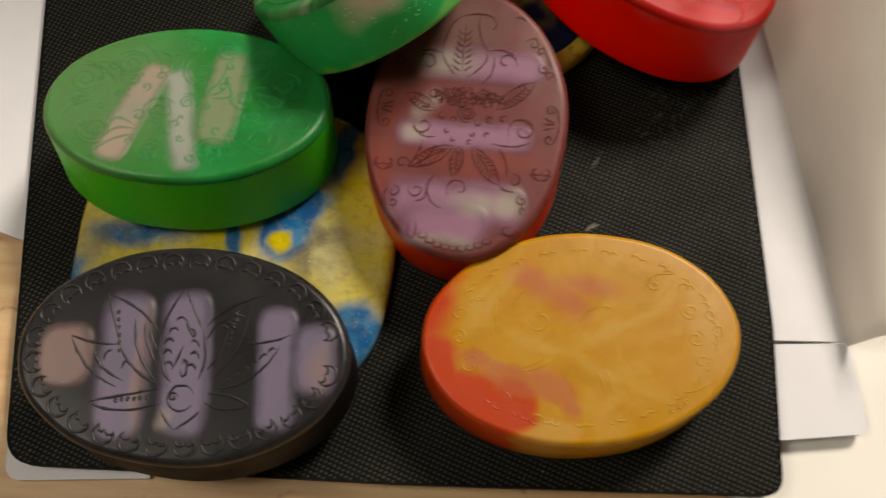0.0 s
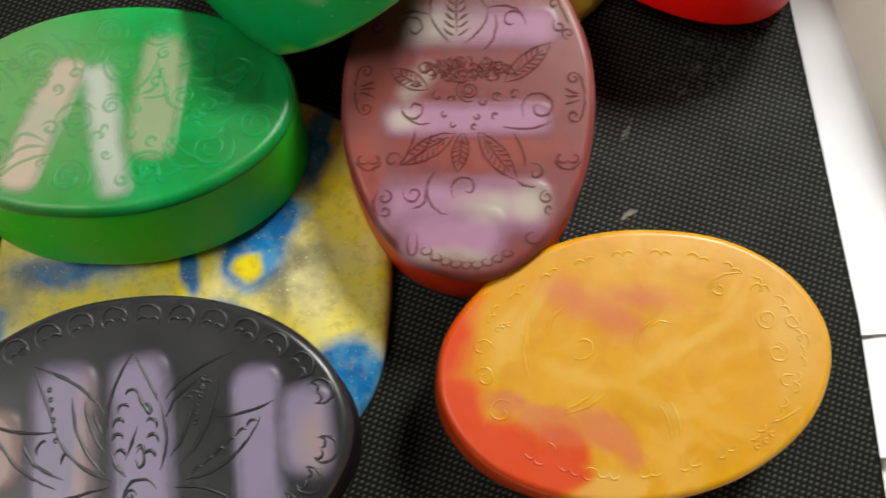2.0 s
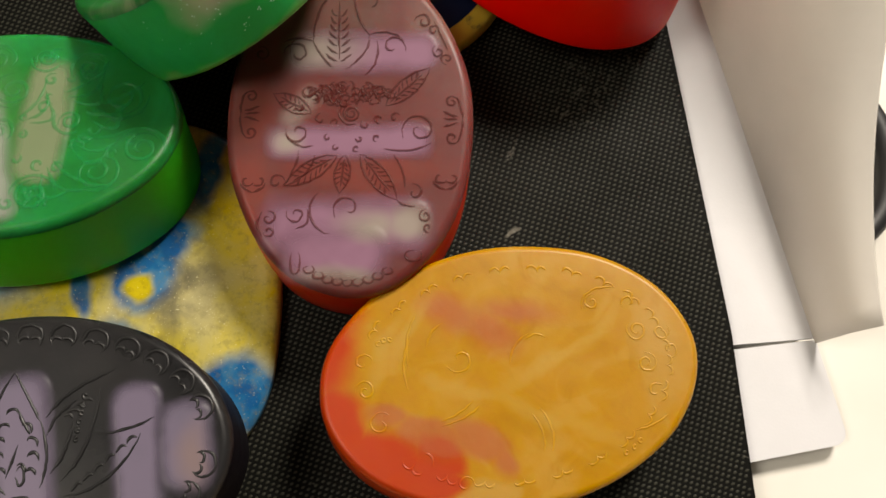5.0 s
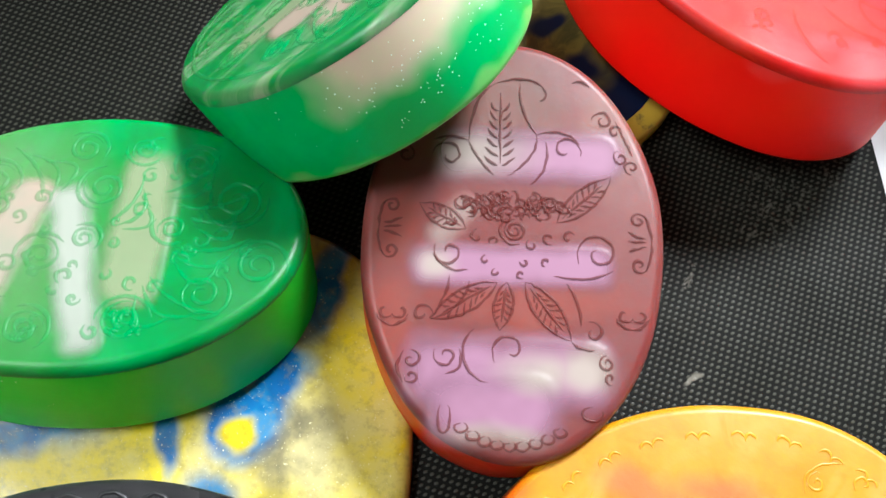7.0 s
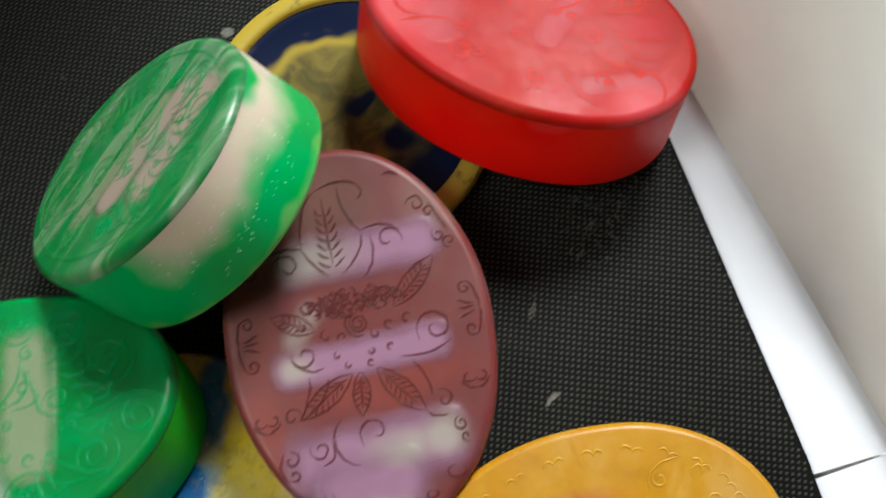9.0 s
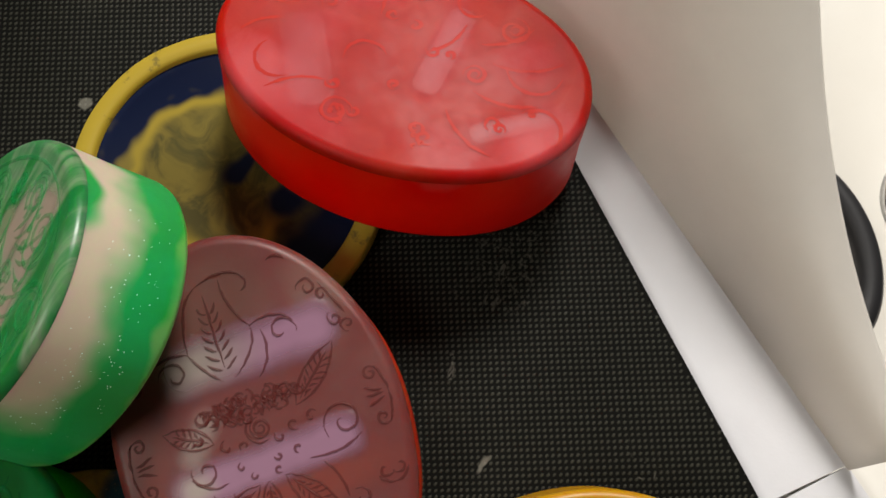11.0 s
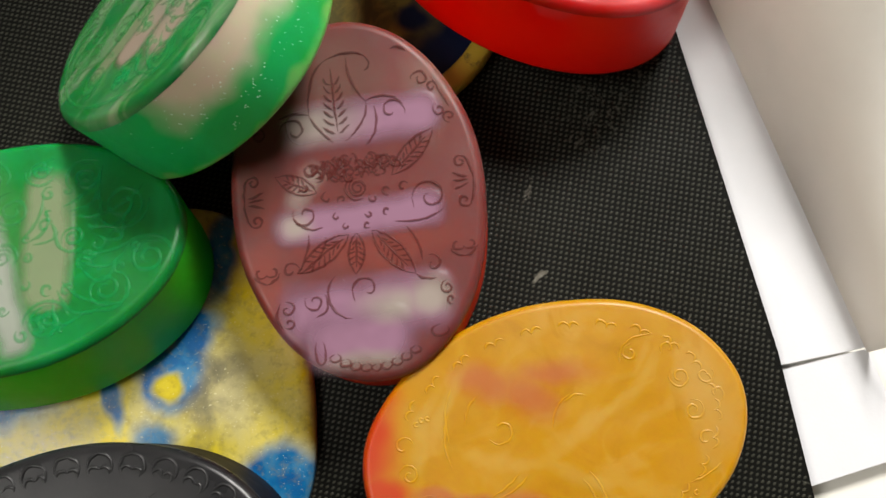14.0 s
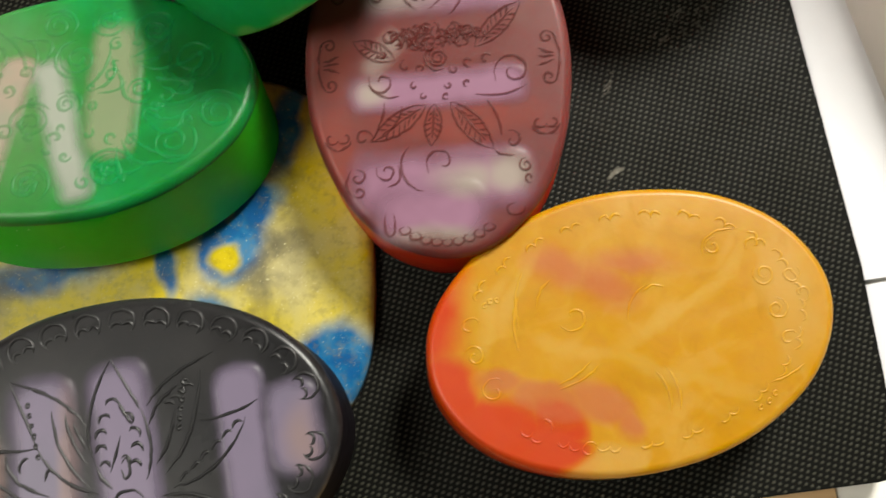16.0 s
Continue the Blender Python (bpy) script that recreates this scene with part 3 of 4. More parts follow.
def side_flap():
    """A flap folded up and outwards, whose upper edge climbs in a curve away from its free end."""
    bm = bmesh.new()
    rows = []
    for k in range(41):
        s = k / 40
        y = 86 + 200 * s
        x = 156.0 - 0.145 * (y - 86)
        d = y - 86
        # The last term heightens the unseen far end to throw shade on card and mat.
        run = 17 + 0.2 * d + 0.0032 * d * d + 0.016 * max(0, d - 125) ** 2
        side = [(0, -3.2), (0.22 * run, 0.46 * run), (0.5 * run, 0.866 * run)]
        rows.append([bm.verts.new(((x + u) / 1000, y / 1000, z / 1000)) for u, z in side + [(u + 0.6, z - 0.3) for u, z in side[::-1]]])
    for a, b in zip(rows, rows[1:]):
        for i in range(6):
            j = (i + 1) % 6
            bm.faces.new((a[i], b[i], b[j], a[j]))
    bm.faces.new(rows[0])
    bm.faces.new(rows[-1][::-1])
    bmesh.ops.recalc_face_normals(bm, faces=bm.faces)
    return bm


# Unseen panel, added only to keep the key lamp off the far mat.
part("unseen_shade_panel", slab([(-138, 381), (113, 381), (113, 383), (-138, 383)], -0.0042, 0.26), CARD, box, "unseen card panel added to shade the far mat", smooth=False)
part("side_flap", side_flap(), WALLCARD, box, "raised card flap with a curved edge, colour brightened to look lit")

# ---- mat ----
mat_ob = new("mat")
tagged(mat_ob, "black ribbed rubber mat, dusty, with rounded corners", "mat")
OUT = rounded([(-79, 43.5), (30, 42), (133.2, 42.5), (134.2, 90), (130.5, 175), (122, 330), (-108, 330), (-86, 110)], [9, 0, 6, 0, 0, 4, 4, 0])
part("sheet", slab(OUT, -0.0026, -0.0002), RUBBER, mat_ob, smooth=False)


def inside(x, y):
    hit, n = False, len(OUT)
    for k in range(n):
        (x0, y0), (x1, y1) = OUT[k - 1], OUT[k]
        if (y0 > y) != (y1 > y) and x < (x1 - x0) * (y - y0) / (y1 - y0) + x0:
            hit = not hit
    return hit


def weave():
    """Low raised grains in slanting rows."""
    verts, faces = [], []
    c, s = math.cos(radians(24)), math.sin(radians(24))
    for i in range(-240, 240):
        for j in range(-240, 240):
            u, v = i * 1.9 + (j % 2) * 0.95, j * 0.98
            x, y = 20 + u * c - v * s, 150 + u * s + v * c
            if not (-106 < x < 134 and 42 < y < 330) or not (inside(x - 0.8, y - 0.5) and inside(x + 0.8, y + 0.5)):
                continue
            k = len(verts)
            q = -1.5 + 3 * random.random()
            for du, dv, z in ((-0.6, 0, -0.00022), (-0.24, -0.36, -0.00022), (0.3, -0.36, -0.00022), (0.6, 0, -0.00022), (0.3, 0.36, -0.00022), (-0.24, 0.36, -0.00022), (-0.17, 0, -0.00011 + 0.00002 * q), (0.19, 0, -0.00011 + 0.00002 * q)):
                verts.append(((x + du * c - dv * s) / 1000, (y + du * s + dv * c) / 1000, z))
            faces += [(k, k + 1, k + 6), (k + 1, k + 2, k + 7, k + 6), (k + 2, k + 3, k + 7), (k + 3, k + 4, k + 7), (k + 4, k + 5, k + 6, k + 7), (k + 5, k, k + 6)]
    me = bpy.data.meshes.new("grain")
    me.from_pydata(verts, [], faces)
    for p in me.polygons:
        p.use_smooth = True
    me.materials.append(GRAIN)
    ob = new("grain", me)
    ob.parent = mat_ob
    return tagged(ob, "fine raised rubber grain", kind="stuff")


weave()

# ---- swirled slab under the bars ----
swirl = part("swirl_slab", lathe([(0.010, 0.0), (0.001, 0.0), (-0.0003, 0.0012), (0.0, 0.0032), (0.0014, 0.0048), (0.0035, 0.0054), (0.02, 0.0056)], 0.0465, 0.046, cap_low=True, cap_high=True, power=2.9, wobble=0.035, seed=4), SWIRL, m=pose(-0.0225, 0.1075, 0))
tagged(swirl, "flat blue and yellow swirled soap slab on the mat", "soap slab")

# ---- round dish ----
dish = new("round_dish")
dish.matrix_world = pose(0.0545, 0.2005, 0)
tagged(dish, "round resin dish with yellow rim and dark swirled inside", "dish")
part("rim", lathe([(0.002, 0.0), (0.0, 0.001), (0.0, 0.0055), (0.0006, 0.0066), (0.0040, 0.0068), (0.0050, 0.0062), (0.0054, 0.0045)], 0.0362, 0.0362, cap_low=True, wobble=0.008, seed=2), DISH_RIM, dish, "mottled yellow rim")
part("well", lathe([(0.0052, 0.0052), (0.0066, 0.0052), (0.0072, 0.0047), (0.02, 0.0045)], 0.0362, 0.0362, cap_high=True), DISH_IN, dish, "glossy navy and ochre swirled inside")

# ---- amber bar ----
amber = Bar("amber_soap", (76.2, 80.2, 0.2, 0, 0, 5.3), 42.2, 28.9, 19.5, AMBER_T, AMBER_T, "amber and red marbled oval soap on the black mat", 1, edge=1.8)
lines = []
for k in range(26):
    t = 2 * math.pi * (k + 0.3) / 26
    if 150 < math.degrees(t) < 215:
        continue
    x, y = 37.2 * math.cos(t), 24.0 * math.sin(t)
    d = math.degrees(math.atan2(y * 2.2, x))
    for side in (1, -1):
        lines.append(arc(x - side * 1.25 * math.sin(t), y + side * 1.25 * math.cos(t), 1.2, d - 80 - 10 * side, d + 90 - 10 * side))
for x, y, r, s, w, n in ((22.3, 13.4, 2.0, 60, 1, 1.3), (31, 12, 1.9, 200, -1, 0.8), (31.4, 5.2, 2.6, 120, 1, 1.6), (37.0, 4.0, 2.2, 30, -1, 1.2), (38.2, -0.6, 2.0, 250, 1, 1.0), (32, -2.8, 2.6, 90, -1, 1.5), (32.6, -9.5, 2.0, 20, 1, 0.8), (-33.9, 7.7, 2.4, 0, 1, 0.9), (-34.2, 1.2, 2.5, 180, -1, 1.4), (-31.9, -6.9, 3.0, 40, 1, 1.1), (-15, -23.2, 2.2, 10, 1, 0.8), (-11.3, 5, 3.6, 200, 1, 0.9), (-23.4, -15.7, 2.8, -60, 1, 0.35)):
    lines.append(curl(x, y, r, s, n, w))
lines += [bend((19.5, 12), (20, 18), (28.5, 16.2)), bend((26, -17.5), (31, -17.5), (34.5, -15)), bend((-13.8, 14.1), (-17.5, 13), (-18.9, 8.5)), bend((-20, 17), (-24, 12), (-23.5, 5)), bend((-22, 12), (-25.5, 7), (-24.5, 0)), bend((0, 2), (1, 7), (6, 8.4)), bend((4.6, 7), (7, 9), (9.4, 7)), bend((-18, -8.4), (-13, -7.4), (-10, -5)), bend((-18, -9.4), (-12, -9), (-8.5, -6)), bend((4, -19), (5.5, -14), (3, -10)), bend((6, -19), (8, -14), (5, -9))]
lines += [arc(x, y, 0.45, 0, 330) for x, y in ((-29.6, 11.6), (-28.2, 12.2), (-26.9, 12.0), (26.5, -20), (24.8, -21.2), (22.7, -22.2))]
amber.relief([[(0.945 * x, 0.955 * y) for x, y in line] for line in lines], AMBER_L, 0.26, 0.085)

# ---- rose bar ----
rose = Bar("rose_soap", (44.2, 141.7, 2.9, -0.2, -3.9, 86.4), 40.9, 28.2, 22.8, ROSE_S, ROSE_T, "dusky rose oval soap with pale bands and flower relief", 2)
rose.strip(16.8, -2.0, 37, 8.6, 91, LILAC, "lilac and ivory soap strip")
rose.strip(-5.3, 0.3, 38, 6.6, 91, LILAC, "lilac soap strip")
rose.strip(3.2, 11.5, 11, 4.5, 140, IVORY, "ivory soap sliver")
rose.strip(-25.2, 0.5, 40, 11, 89, LILAC, "lilac and ivory soap strip")
rose.strip(-31.5, 3, 25, 11, 90, LILAC, "lilac soap strip")


def heart(x, y, r):
    """Two lobes that meet in a point towards the foot of the bar."""
    return [curl(x + 0.3 * r, y + 0.72 * r, 0.8 * r, 250, 0.75, -1), curl(x + 0.3 * r, y - 0.72 * r, 0.8 * r, 110, 0.75, 1), bend((x, y + 1.45 * r), (x - 0.8 * r, y + 1.2 * r), (x - 1.1 * r, y)), bend((x, y - 1.45 * r), (x - 0.8 * r, y - 1.2 * r), (x - 1.1 * r, y))]


def side_scroll(x, y, way):
    """A bracket of two curls with three strokes between them, opening towards the middle."""
    return [curl(x + 4.4, y - 0.4 * way, 1.6, 90 * way, 1.3, -way), curl(x - 4.4, y - 0.4 * way, 1.6, 90 * way, 1.3, way), bend((x + 5.6, y + 0.8 * way), (x + 3, y + 2.2 * way), (x, y + 2.0 * way)), bend((x - 5.6, y + 0.8 * way), (x - 3, y + 2.2 * way), (x, y + 2.0 * way))] + [bend((x + o, y + way), (x + 1.2 * o, y - 0.6 * way), (x + 2.2 * o, y - 2.4 * way)) for o in (-0.8, 0.15, 0.9)]


lines = [bend((19.5, 8.9), (29, 8.8), (32, 4)), bend((32, 4), (34.6, -2.6), (31.6, -5.3)), arc(30.2, -4.0, 1.9, -40, -160), bend((32, -0.8), (26, -0.6), (21.3, -4.2)), bend((21.3, -4.2), (23.6, -9.5), (19.5, -12.6)), curl(18.4, -9.7, 3.1, 250, 0.9, 1), curl(16.4, 12.6, 3.2, 90, 1.0, -1), bend((19.5, 8.9), (21.2, 12.5), (19.4, 15.8)), [(30 - 1.5 * k, 3.0 - 0.02 * k) for k in range(11)], bend((21.3, -4.2), (16.6, -4.6), (12.6, 1.4)), bend((19.5, 8.9), (16, 7.4), (12.6, 4)), bend((20, -6), (14, -7), (11, -3))]
for k in range(7):
    x = 14.6 + 1.9 * k
    for o in (1, -1):
        lines.append(bend((x, 2.9 + 0.4 * o), (x + 0.5, 2.9 + 1.6 * o), (x + 1.9, 2.9 + (3.0 - 0.22 * k) * o), 6))
lines += leaf(1.7, 9, 6.4, 17.8, 2.6, 5) + leaf(3.5, -8, 13.1, -18.5, 2.8, 6)
lines += [curl(1.7, -0.2, 2.2, 0, 2.1), arc(1.7, -0.2, 2.8, 30, 200)]
rng = random.Random(5)
for k in range(90):
    y = rng.uniform(-9.6, 10)
    x = 6.4 + 2.6 * rng.uniform(-1, 1) * (1 - abs(y) / 16)
    a = rng.uniform(0, 360)
    lines.append(arc(x, y, rng.uniform(0.6, 1.3), a, a + rng.uniform(140, 260)))
for x, y, r, s, w in ((0.2, 6.9, 1.4, 0, 1), (-0.6, 3.6, 1.1, 120, -1), (-1.0, -3.4, 1.2, 40, 1), (0.4, -6.6, 1.3, 200, -1), (0.6, -10.2, 1.3, 300, 1), (-4.2, 5.2, 0.9, 0, 1), (-4.4, -2, 0.9, 90, 1), (-4.2, -6, 0.9, 180, -1), (-6.6, 3.2, 0.9, 20, 1), (-6.8, -1.4, 0.9, 200, -1), (3.2, 11.6, 1.2, 80, 1)):
    lines.append(curl(x, y, r, s, 0.8, w))
lines += [curl(-2.3, -15.9, 4.3, 120, 1.25, -1), bend((-5.4, -18.6), (-8.4, -14), (-6.8, -7.5)), curl(-2.9, 12, 3.0, 60, 1.1, 1), bend((-3.5, 15), (-7.5, 12), (-6.2, 8.5))]
lines += leaf(-8.5, 3, -15.9, 14.9, 2.9, 6) + leaf(-8.4, 1.2, -17.6, 2.4, 2.4, 5) + leaf(-8.3, -2.2, -19.1, -10.6, 3.0, 6)
lines += [bend((-15.9, 14.9), (-13.8, 9), (-8.4, 8)), bend((-19.1, -10.6), (-21, -12.6), (-20.5, -15)), bend((-8.2, -9.8), (-12, -12.6), (-16.2, -12.4)), curl(-17.3, -14.6, 2.2, 20, 0.9, -1), curl(-14.9, 16.6, 2.0, 270, 1.0, 1), bend((-7.5, 11.8), (-12, 12), (-15.8, 15.2)), curl(-21.1, 0.4, 3.6, 130, 0.9, -1), arc(-21.6, 3.4, 5.6, 40, 170)]
lines += heart(-15.1, 21.9, 2.0) + heart(-14.4, -21.9, 2.0) + side_scroll(1.4, 23.3, 1) + side_scroll(0.2, -23.8, -1)
lines += [curl(-22.4, 12, 2.3, 60, 1.1, 1), bend((-21, 9.6), (-25.5, 8.5), (-25.8, 12)), curl(-23.4, 18.2, 1.8, 10, 1.1, -1), curl(-26.4, 18.0, 1.4, 100, 1.1, 1), bend((-21.8, 19.6), (-25, 21.6), (-27.6, 19.4)), curl(-22.9, -17.1, 1.6, 0, 1.3, 1), curl(-25.6, -17.6, 1.2, 200, 1.0, -1), curl(24.9, -17.0, 2.1, 90, 1.2, -1), curl(22.6, -19.4, 1.3, 300, 1.0, 1), curl(17.2, -20.4, 1.6, 20, 1.2, 1), curl(15.4, -22.4, 1.5, 180, 1.2, -1), bend((25, -19.4), (20.5, -21.6), (17.6, -22.6)), curl(16.4, 20.8, 1.8, 30, 1.3, -1), bend((32.6, -11), (34, -13.4), (31.8, -14.4))]
for k in range(9):
    t = radians(157 + 5.6 * k)
    lines.append(arc(38.2 * math.cos(t), 23.0 * math.sin(t), 0.75, 0, 340, 1.15))
lines += [arc(-33.6, 12.0, 2.6, 30, 330, 1.1), arc(-32.0, -14.4, 1.2, 0, 300, 1.8)]
rose.relief(lines, ROSE_L, 0.27, 0.3)

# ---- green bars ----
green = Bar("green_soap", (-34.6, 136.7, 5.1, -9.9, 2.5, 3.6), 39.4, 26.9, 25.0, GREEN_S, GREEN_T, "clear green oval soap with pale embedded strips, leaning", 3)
green.strip(-14.7, -4, 34, 6.6, 71, PINKISH, "pale pink soap strip")
green.strip(-1.2, -7, 34.5, 6.0, 98, WHITE, "white soap strip")
green.strip(9.8, 0.8, 33, 8.6, 82.5, OLIVE, "pale olive soap strip")


def scrolls(seed):
    rng = random.Random(seed)
    out = []
    for x, y, r, s, w in ((-8.7, -18.4, 3.6, 0, 1), (-7.3, -4, 3.6, 90, -1), (7.8, -18.4, 4.0, 60, 1), (15.4, 0, 2.6, 200, -1), (31, -9, 4.2, 30, 1), (3, 9.8, 4, 150, 1), (-29, 7.4, 4.2, 0, -1), (27, 5.3, 5, 250, 1), (-16.9, 12.8, 3.8, 30, 1), (20, 14, 3.6, 100, -1), (-24, -10, 4, 200, 1), (21, -14, 4, 300, -1), (-1, 19, 3.2, 20, 1), (10, 18, 2.6, 220, -1), (0, -1, 2.2, 10, 1)):
        out.append(curl(x, y, r, s, 1.7, w))
        out.append(arc(x, y, r + 0.9, s - 60, s + 110))
    for x0, y0, x1, y1 in ((-26, 0, -34, -6), (18, 4, 32, 9), (14, 8, 24, 16), (-20, 5, -30, 14), (-12, -12, -24, -18), (12, -10, 24, -18), (16, -4, 30, -3), (-8, 8, -14, 20), (4, 2, 10, 12)):
        for k in (0, 1, 2):
            ox, oy = 0.13 * k * (y1 - y0), -0.13 * k * (x1 - x0)
            f = 1 - 0.22 * k
            out.append(bend((x0 + ox, y0 + oy), (x0 + 0.5 * f * (x1 - x0) + 2.6 * ox + 0.25 * (y1 - y0), y0 + 0.5 * f * (y1 - y0) + 2.6 * oy - 0.25 * (x1 - x0)), (x0 + f * (x1 - x0) + ox, y0 + f * (y1 - y0) + oy)))
    for k in range(46):
        t, f = rng.uniform(0, 6.283), math.sqrt(rng.uniform(0.02, 0.8))
        out.append(curl(35 * f * math.cos(t), 23 * f * math.sin(t), rng.uniform(0.9, 2.1), rng.uniform(0, 360), rng.uniform(0.7, 1.3), rng.choice((-1, 1))))
    for k in range(24):
        out.append(arc(rng.uniform(-10, -6) if k < 12 else rng.uniform(5, 11), rng.uniform(-21, -16), 0.35, 0, 320))
    return out


green.relief(scrolls(1), GREEN_L, 0.42, 0.22)
green.glitter(GLITTER, 26, [(215, 262, 0.5, 0.95)], 8)

chalk = Bar("streaky_green_soap", (19.0, 176.3, 24.4, -8.1, -43.4, -25.7), 36.6, 28.8, 22.2, CHALK_S, CHALK_T, "green and chalky pink oval soap tipped on its edge", 6)
chalk.strip(9, 1, 34, 7, 62, PINKISH, "chalky pink soap strip")
chalk.strip(19.5, 0.5, 30, 8.5, 68, PINKISH, "chalky pink soap strip")
chalk.strip(0, -2, 34, 4, 60, OLIVE, "pale olive soap strip")
chalk.relief([[(x * 0.93, y) for x, y in line] for line in scrolls(3)] + [arc(0, 0, 32.5, 0, 360, 24.8)], GREEN_L, 0.46, 0.2)
chalk.glitter(GLITTER, 130, [(-75, -20, 0.2, 0.9), (-45, 30, 0.15, 0.6), (-60, 10, 0.3, 0.7)], 9)

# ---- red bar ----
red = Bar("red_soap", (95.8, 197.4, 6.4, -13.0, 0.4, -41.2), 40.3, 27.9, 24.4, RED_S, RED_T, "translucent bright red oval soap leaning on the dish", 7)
BLUR = strip_skin("rosy_strip", (0.62, 0.13, 0.16), (0.58, 0.09, 0.10), 0.26, 1.0)
red.strip(26, -9.5, 17, 4.2, 35, BLUR, "rosy soap strip")
red.strip(7.5, 4, 24, 5.5, 84, BLUR, "rosy soap strip")
red.strip(-19, -8, 26, 9, -62, BLUR, "rosy soap strip")
red.relief(scrolls(2)[::3], RED_L, 0.4, 0.010)

# ---- charcoal bar ----
ink = Bar("charcoal_soap", (-25.8, 68.8, 7.8, -0.9, 1.5, 0.3), 41.5, 28.0, 23.5, INK_S, INK_T, "charcoal oval soap with lilac bands and lotus relief", 9)
ink.strip(-29.4, -2, 16.5, 10, 92, BLUSH, "dull pink soap strip")
ink.strip(-14.6, -4, 38, 9.8, 92, SMOKE, "smoky lilac soap strip")
ink.strip(0.8, -3, 38, 9.2, 94, SMOKE, "smoky lilac soap strip")
ink.strip(23.4, -3.5, 31, 7.6, 93, SMOKE, "smoky lilac soap strip")
ink.strip(32.6, -1.2, 18, 8.5, 92, SMOKE, "smoky lilac soap strip")
ink.strip(-2.9, -17.5, 4, 3.2, 70, IVORY, "white soap speck", "speck")
lines = []
walked, places, last = 0.0, [], (37.0, 0.0)
for k in range(1, 1441):
    t = 2 * math.pi * k / 1440
    now = (37.0 * math.cos(t), 23.6 * math.sin(t))
    walked += math.dist(last, now)
    last = now
    if walked >= 6.62:
        walked = 0.0
        places.append(now)
for x, y in places:
    d = math.degrees(math.atan2(y * 1.7, x))
    c, s = math.cos(radians(d)), math.sin(radians(d))
    lines += [arc(x, y, 2.55, d - 135, d + 135), arc(x - 1.0 * c - 1.1 * s, y - 1.0 * s + 1.1 * c, 0.95, d - 80, d + 120), arc(x - 1.0 * c + 1.1 * s, y - 1.0 * s - 1.1 * c, 0.95, d - 120, d + 80)]
lines += [bend((-1.5, 16.4), (-8.5, 5), (-5.2, -2.9)), bend((-5.2, -2.9), (-4.4, -6.4), (-2.0, -8.0)), bend((-1.5, 16.4), (2.6, 8.8), (3.9, 6)), bend((3.9, 6), (6.8, -1.4), (4.3, -7.1)), bend((-0.8, 9), (1.2, 5), (2.2, 3.4))]
lines += [[(-21.1, 14.5), (-19.2, 9.8), (-17.4, 5.2), (-16.1, 1.3)], bend((-21.1, 14.5), (-10.4, 10.6), (-6.5, 4.2)), bend((-13, 8), (-13, -1), (-6.1, -7.6)), bend((-10.6, 7), (-9.8, 1), (-6.6, -3)), bend((-9, 5.2), (-8, 2), (-6.6, 0))]
lines += [bend((18.4, 15.4), (8.6, 12.2), (5, 6.6)), bend((15.7, 12.1), (14.6, -0.4), (8.2, -6.3)), bend((11, 9.6), (6.8, 7.6), (5.4, 3)), bend((10.4, 5.4), (9.8, 0), (6.4, -4.6))]
lines += [bend((26.5, 5.3), (21, 2.2), (14.9, 2.7)), bend((23.8, 2.1), (18.6, -8.6), (9.1, -9.2))]
lines += [bend((-28.4, 3.1), (-22, 0.6), (-16.1, 1.3)), bend((-28.4, 3.1), (-24.4, -6.4), (-15.4, -9.6)), bend((-22, 0.4), (-22, -5), (-14, -8)), bend((-16.1, 1.3), (-13, -6), (-4.8, -8.7))]
lines += [bend((-21.8, -13.5), (-14.6, -11.8), (-5.2, -9.9)), bend((-21.8, -13.5), (-14.5, -17.4), (-4.2, -13.3)), bend((7, -10.5), (13.6, -10.2), (17.6, -13.1)), bend((6.7, -12.8), (11.5, -15.6), (17.6, -13.1))]
lines += [arc(0.8, -11.9, 3.2, 20, 330), curl(-1.2, -11.6, 1.2, 0, 1.2), bend((-3.9, -15), (-2, -17.6), (0.1, -19.8)), bend((5.8, -15.1), (3.2, -17.4), (0.1, -19.8))]
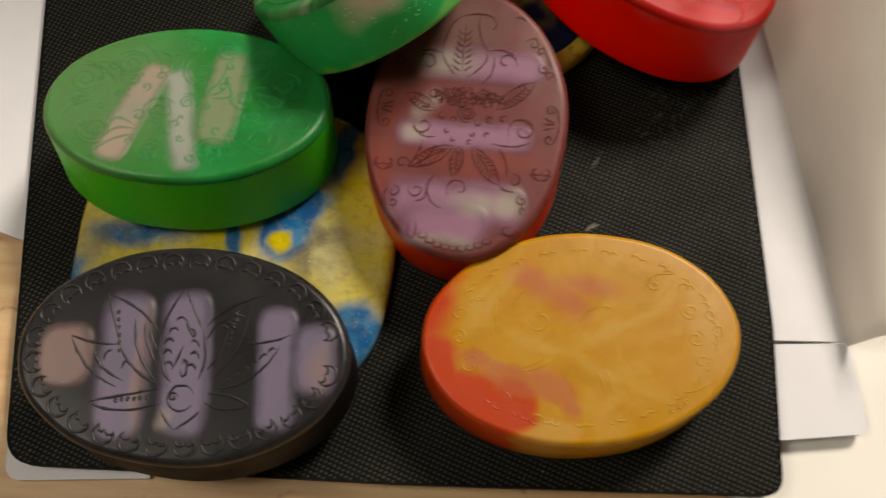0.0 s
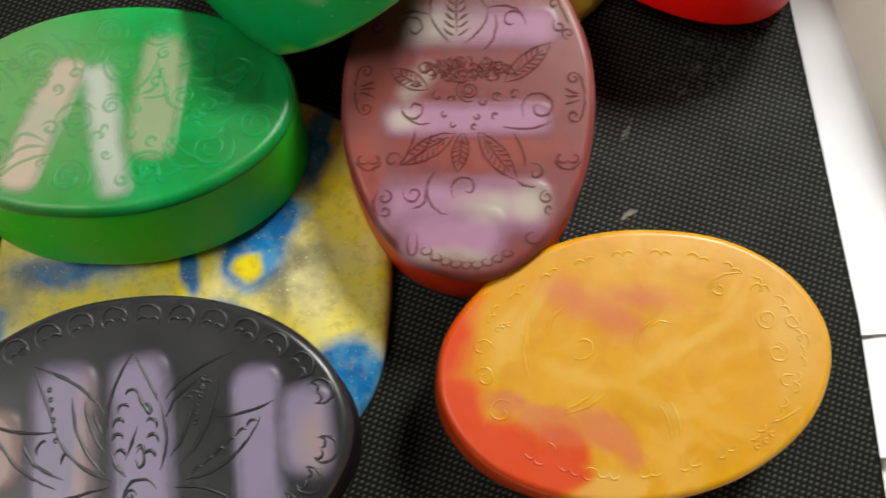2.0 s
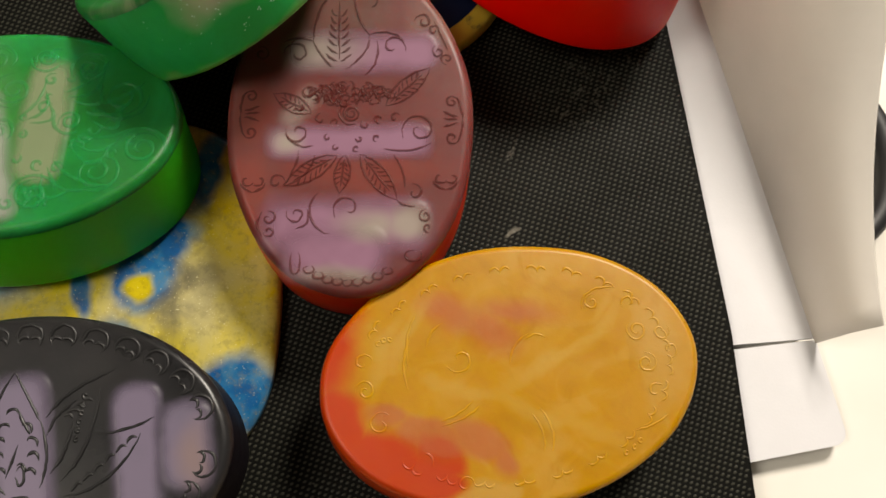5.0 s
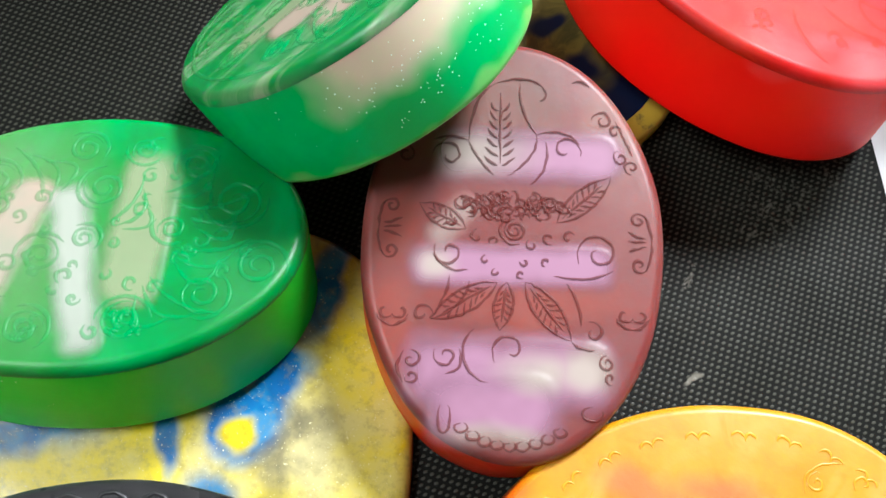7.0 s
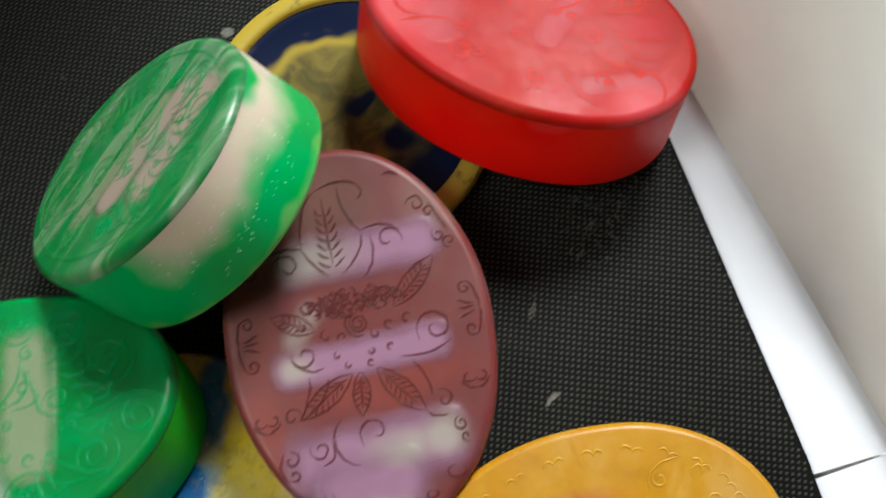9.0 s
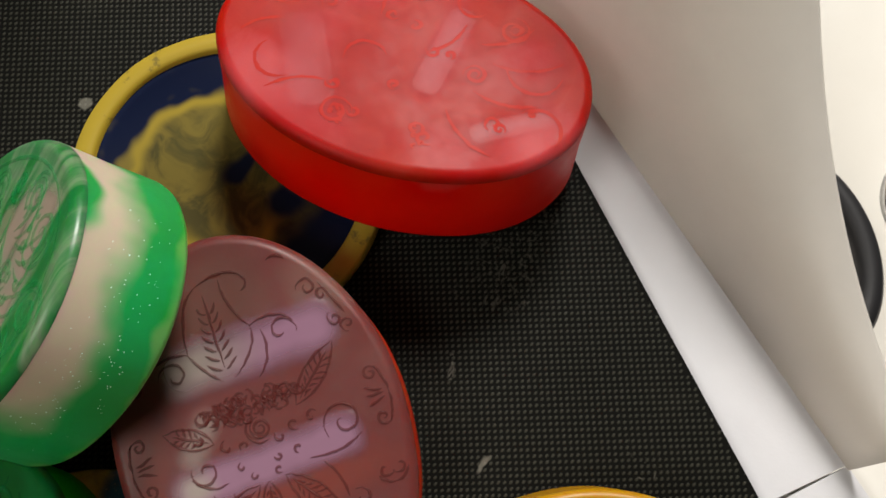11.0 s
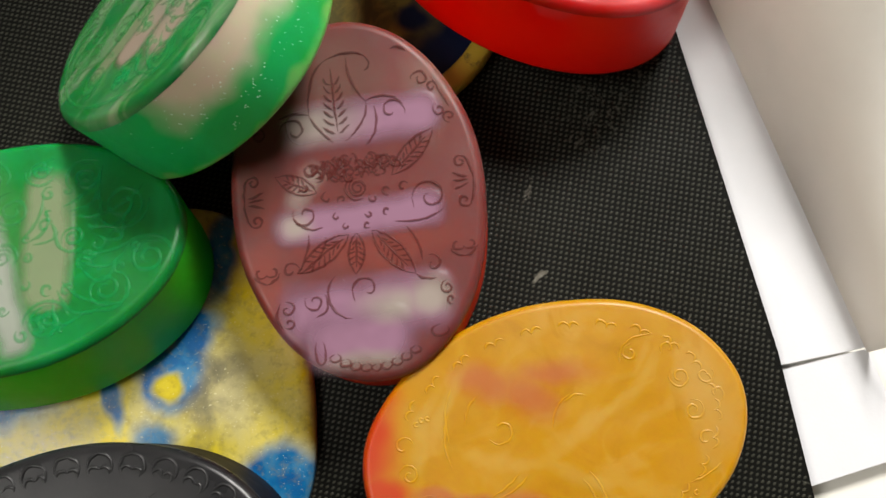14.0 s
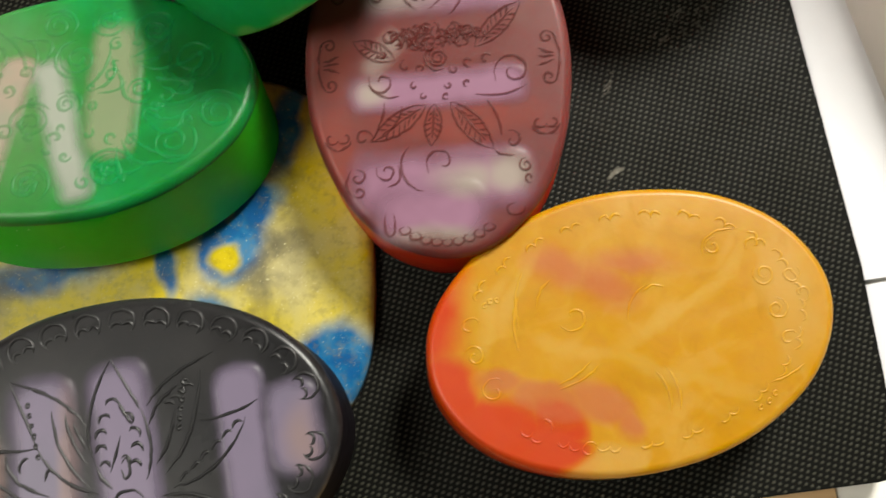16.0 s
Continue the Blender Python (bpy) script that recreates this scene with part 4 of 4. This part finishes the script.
for x, y, turn, r in ((-1.6, 7.4, 100, 1.1), (-3.0, 4.4, 110, 1.2), (-3.8, 1.4, 110, 1.2), (-3.9, -1.4, 100, 1.2), (-3.4, -4.2, 90, 1.0), (1.2, 4.2, 60, 1.1), (2.4, 1.2, 70, 1.2), (2.8, -1.8, 80, 1.2), (2.4, -4.6, 80, 1.0), (0.4, -3.6, 60, 1.0), (-18.2, -2.2, 140, 1.3), (-13.6, -4.6, 130, 1.1)):
    lines.append(arc(x, y, r, turn - 80, turn + 70, 1.35 * r))
lines += [[(-0.2, 1.6), (-1.2, -1.8), (-2.4, -5.0)], arc(0.5, -4.6, 0.8, -180, 150, 1.8)]
for k in range(6):
    lines += [arc(-17.6 + 0.35 * k, 9.6 - 2.0 * k, 0.32, 0, 340), arc(12.6 - 0.3 * k, 10.4 - 1.7 * k, 0.4, 0, 340), arc(-15.0 + 1.5 * k, -12.9 + 0.18 * k, 0.3, 0, 340)]
    lines.append(bend((10.6 + 2.1 * k, -8.4 + 1.7 * k), (11.4 + 2.1 * k, -6.2 + 1.7 * k), (12.6 + 2.1 * k, -7.2 + 1.7 * k), 6))
for k in range(4):
    lines.append(bend((8.4 + 1.3 * k, 6.6 + 1.0 * k), (9.6 + 1.3 * k, 7.4 + 1.0 * k), (10.4 + 1.3 * k, 6.2 + 1.0 * k), 6))
ink.relief(lines, INK_L, 0.34, 0.26, "raised lotus and scallop lines, darkened as shade")

# ---- beyond the flap ----
ring = part("rubber_ring", lathe([(0.0, 0.0), (-0.0012, 0.002), (-0.0012, 0.005), (0.0, 0.0068), (0.0035, 0.0068), (0.0048, 0.005), (0.0048, 0.002), (0.0036, 0.0), (0.0, 0.0)], 0.0160, 0.0240, n=64), RING, m=pose(0.1712, 0.134, -0.008, 0, 0, -10))
tagged(ring, "black rubber ring lying on the white counter", "ring")
drain = new("drain_knob")
drain.matrix_world = pose(0.2085, 0.132, -0.008)
tagged(drain, "round chrome knob with dark recess on the counter", "knob")
part("flange", lathe([(0.0, 0.0), (0.0008, 0.002), (0.004, 0.003), (0.0065, 0.003)], 0.014, 0.014, n=48, cap_low=True, cap_high=True), CHROME, drain)
part("recess", lathe([(0.0, 0.003), (0.0003, 0.0036), (0.002, 0.0037)], 0.0075, 0.0075, n=32, cap_low=True, cap_high=True), RING, drain, "dark recess")
part("cap", lathe([(0.0, 0.0036), (0.0, 0.006), (0.001, 0.007), (0.003, 0.0072)], 0.0055, 0.0055, n=32, cap_low=True, cap_high=True), ENAMEL, drain, "white cap")
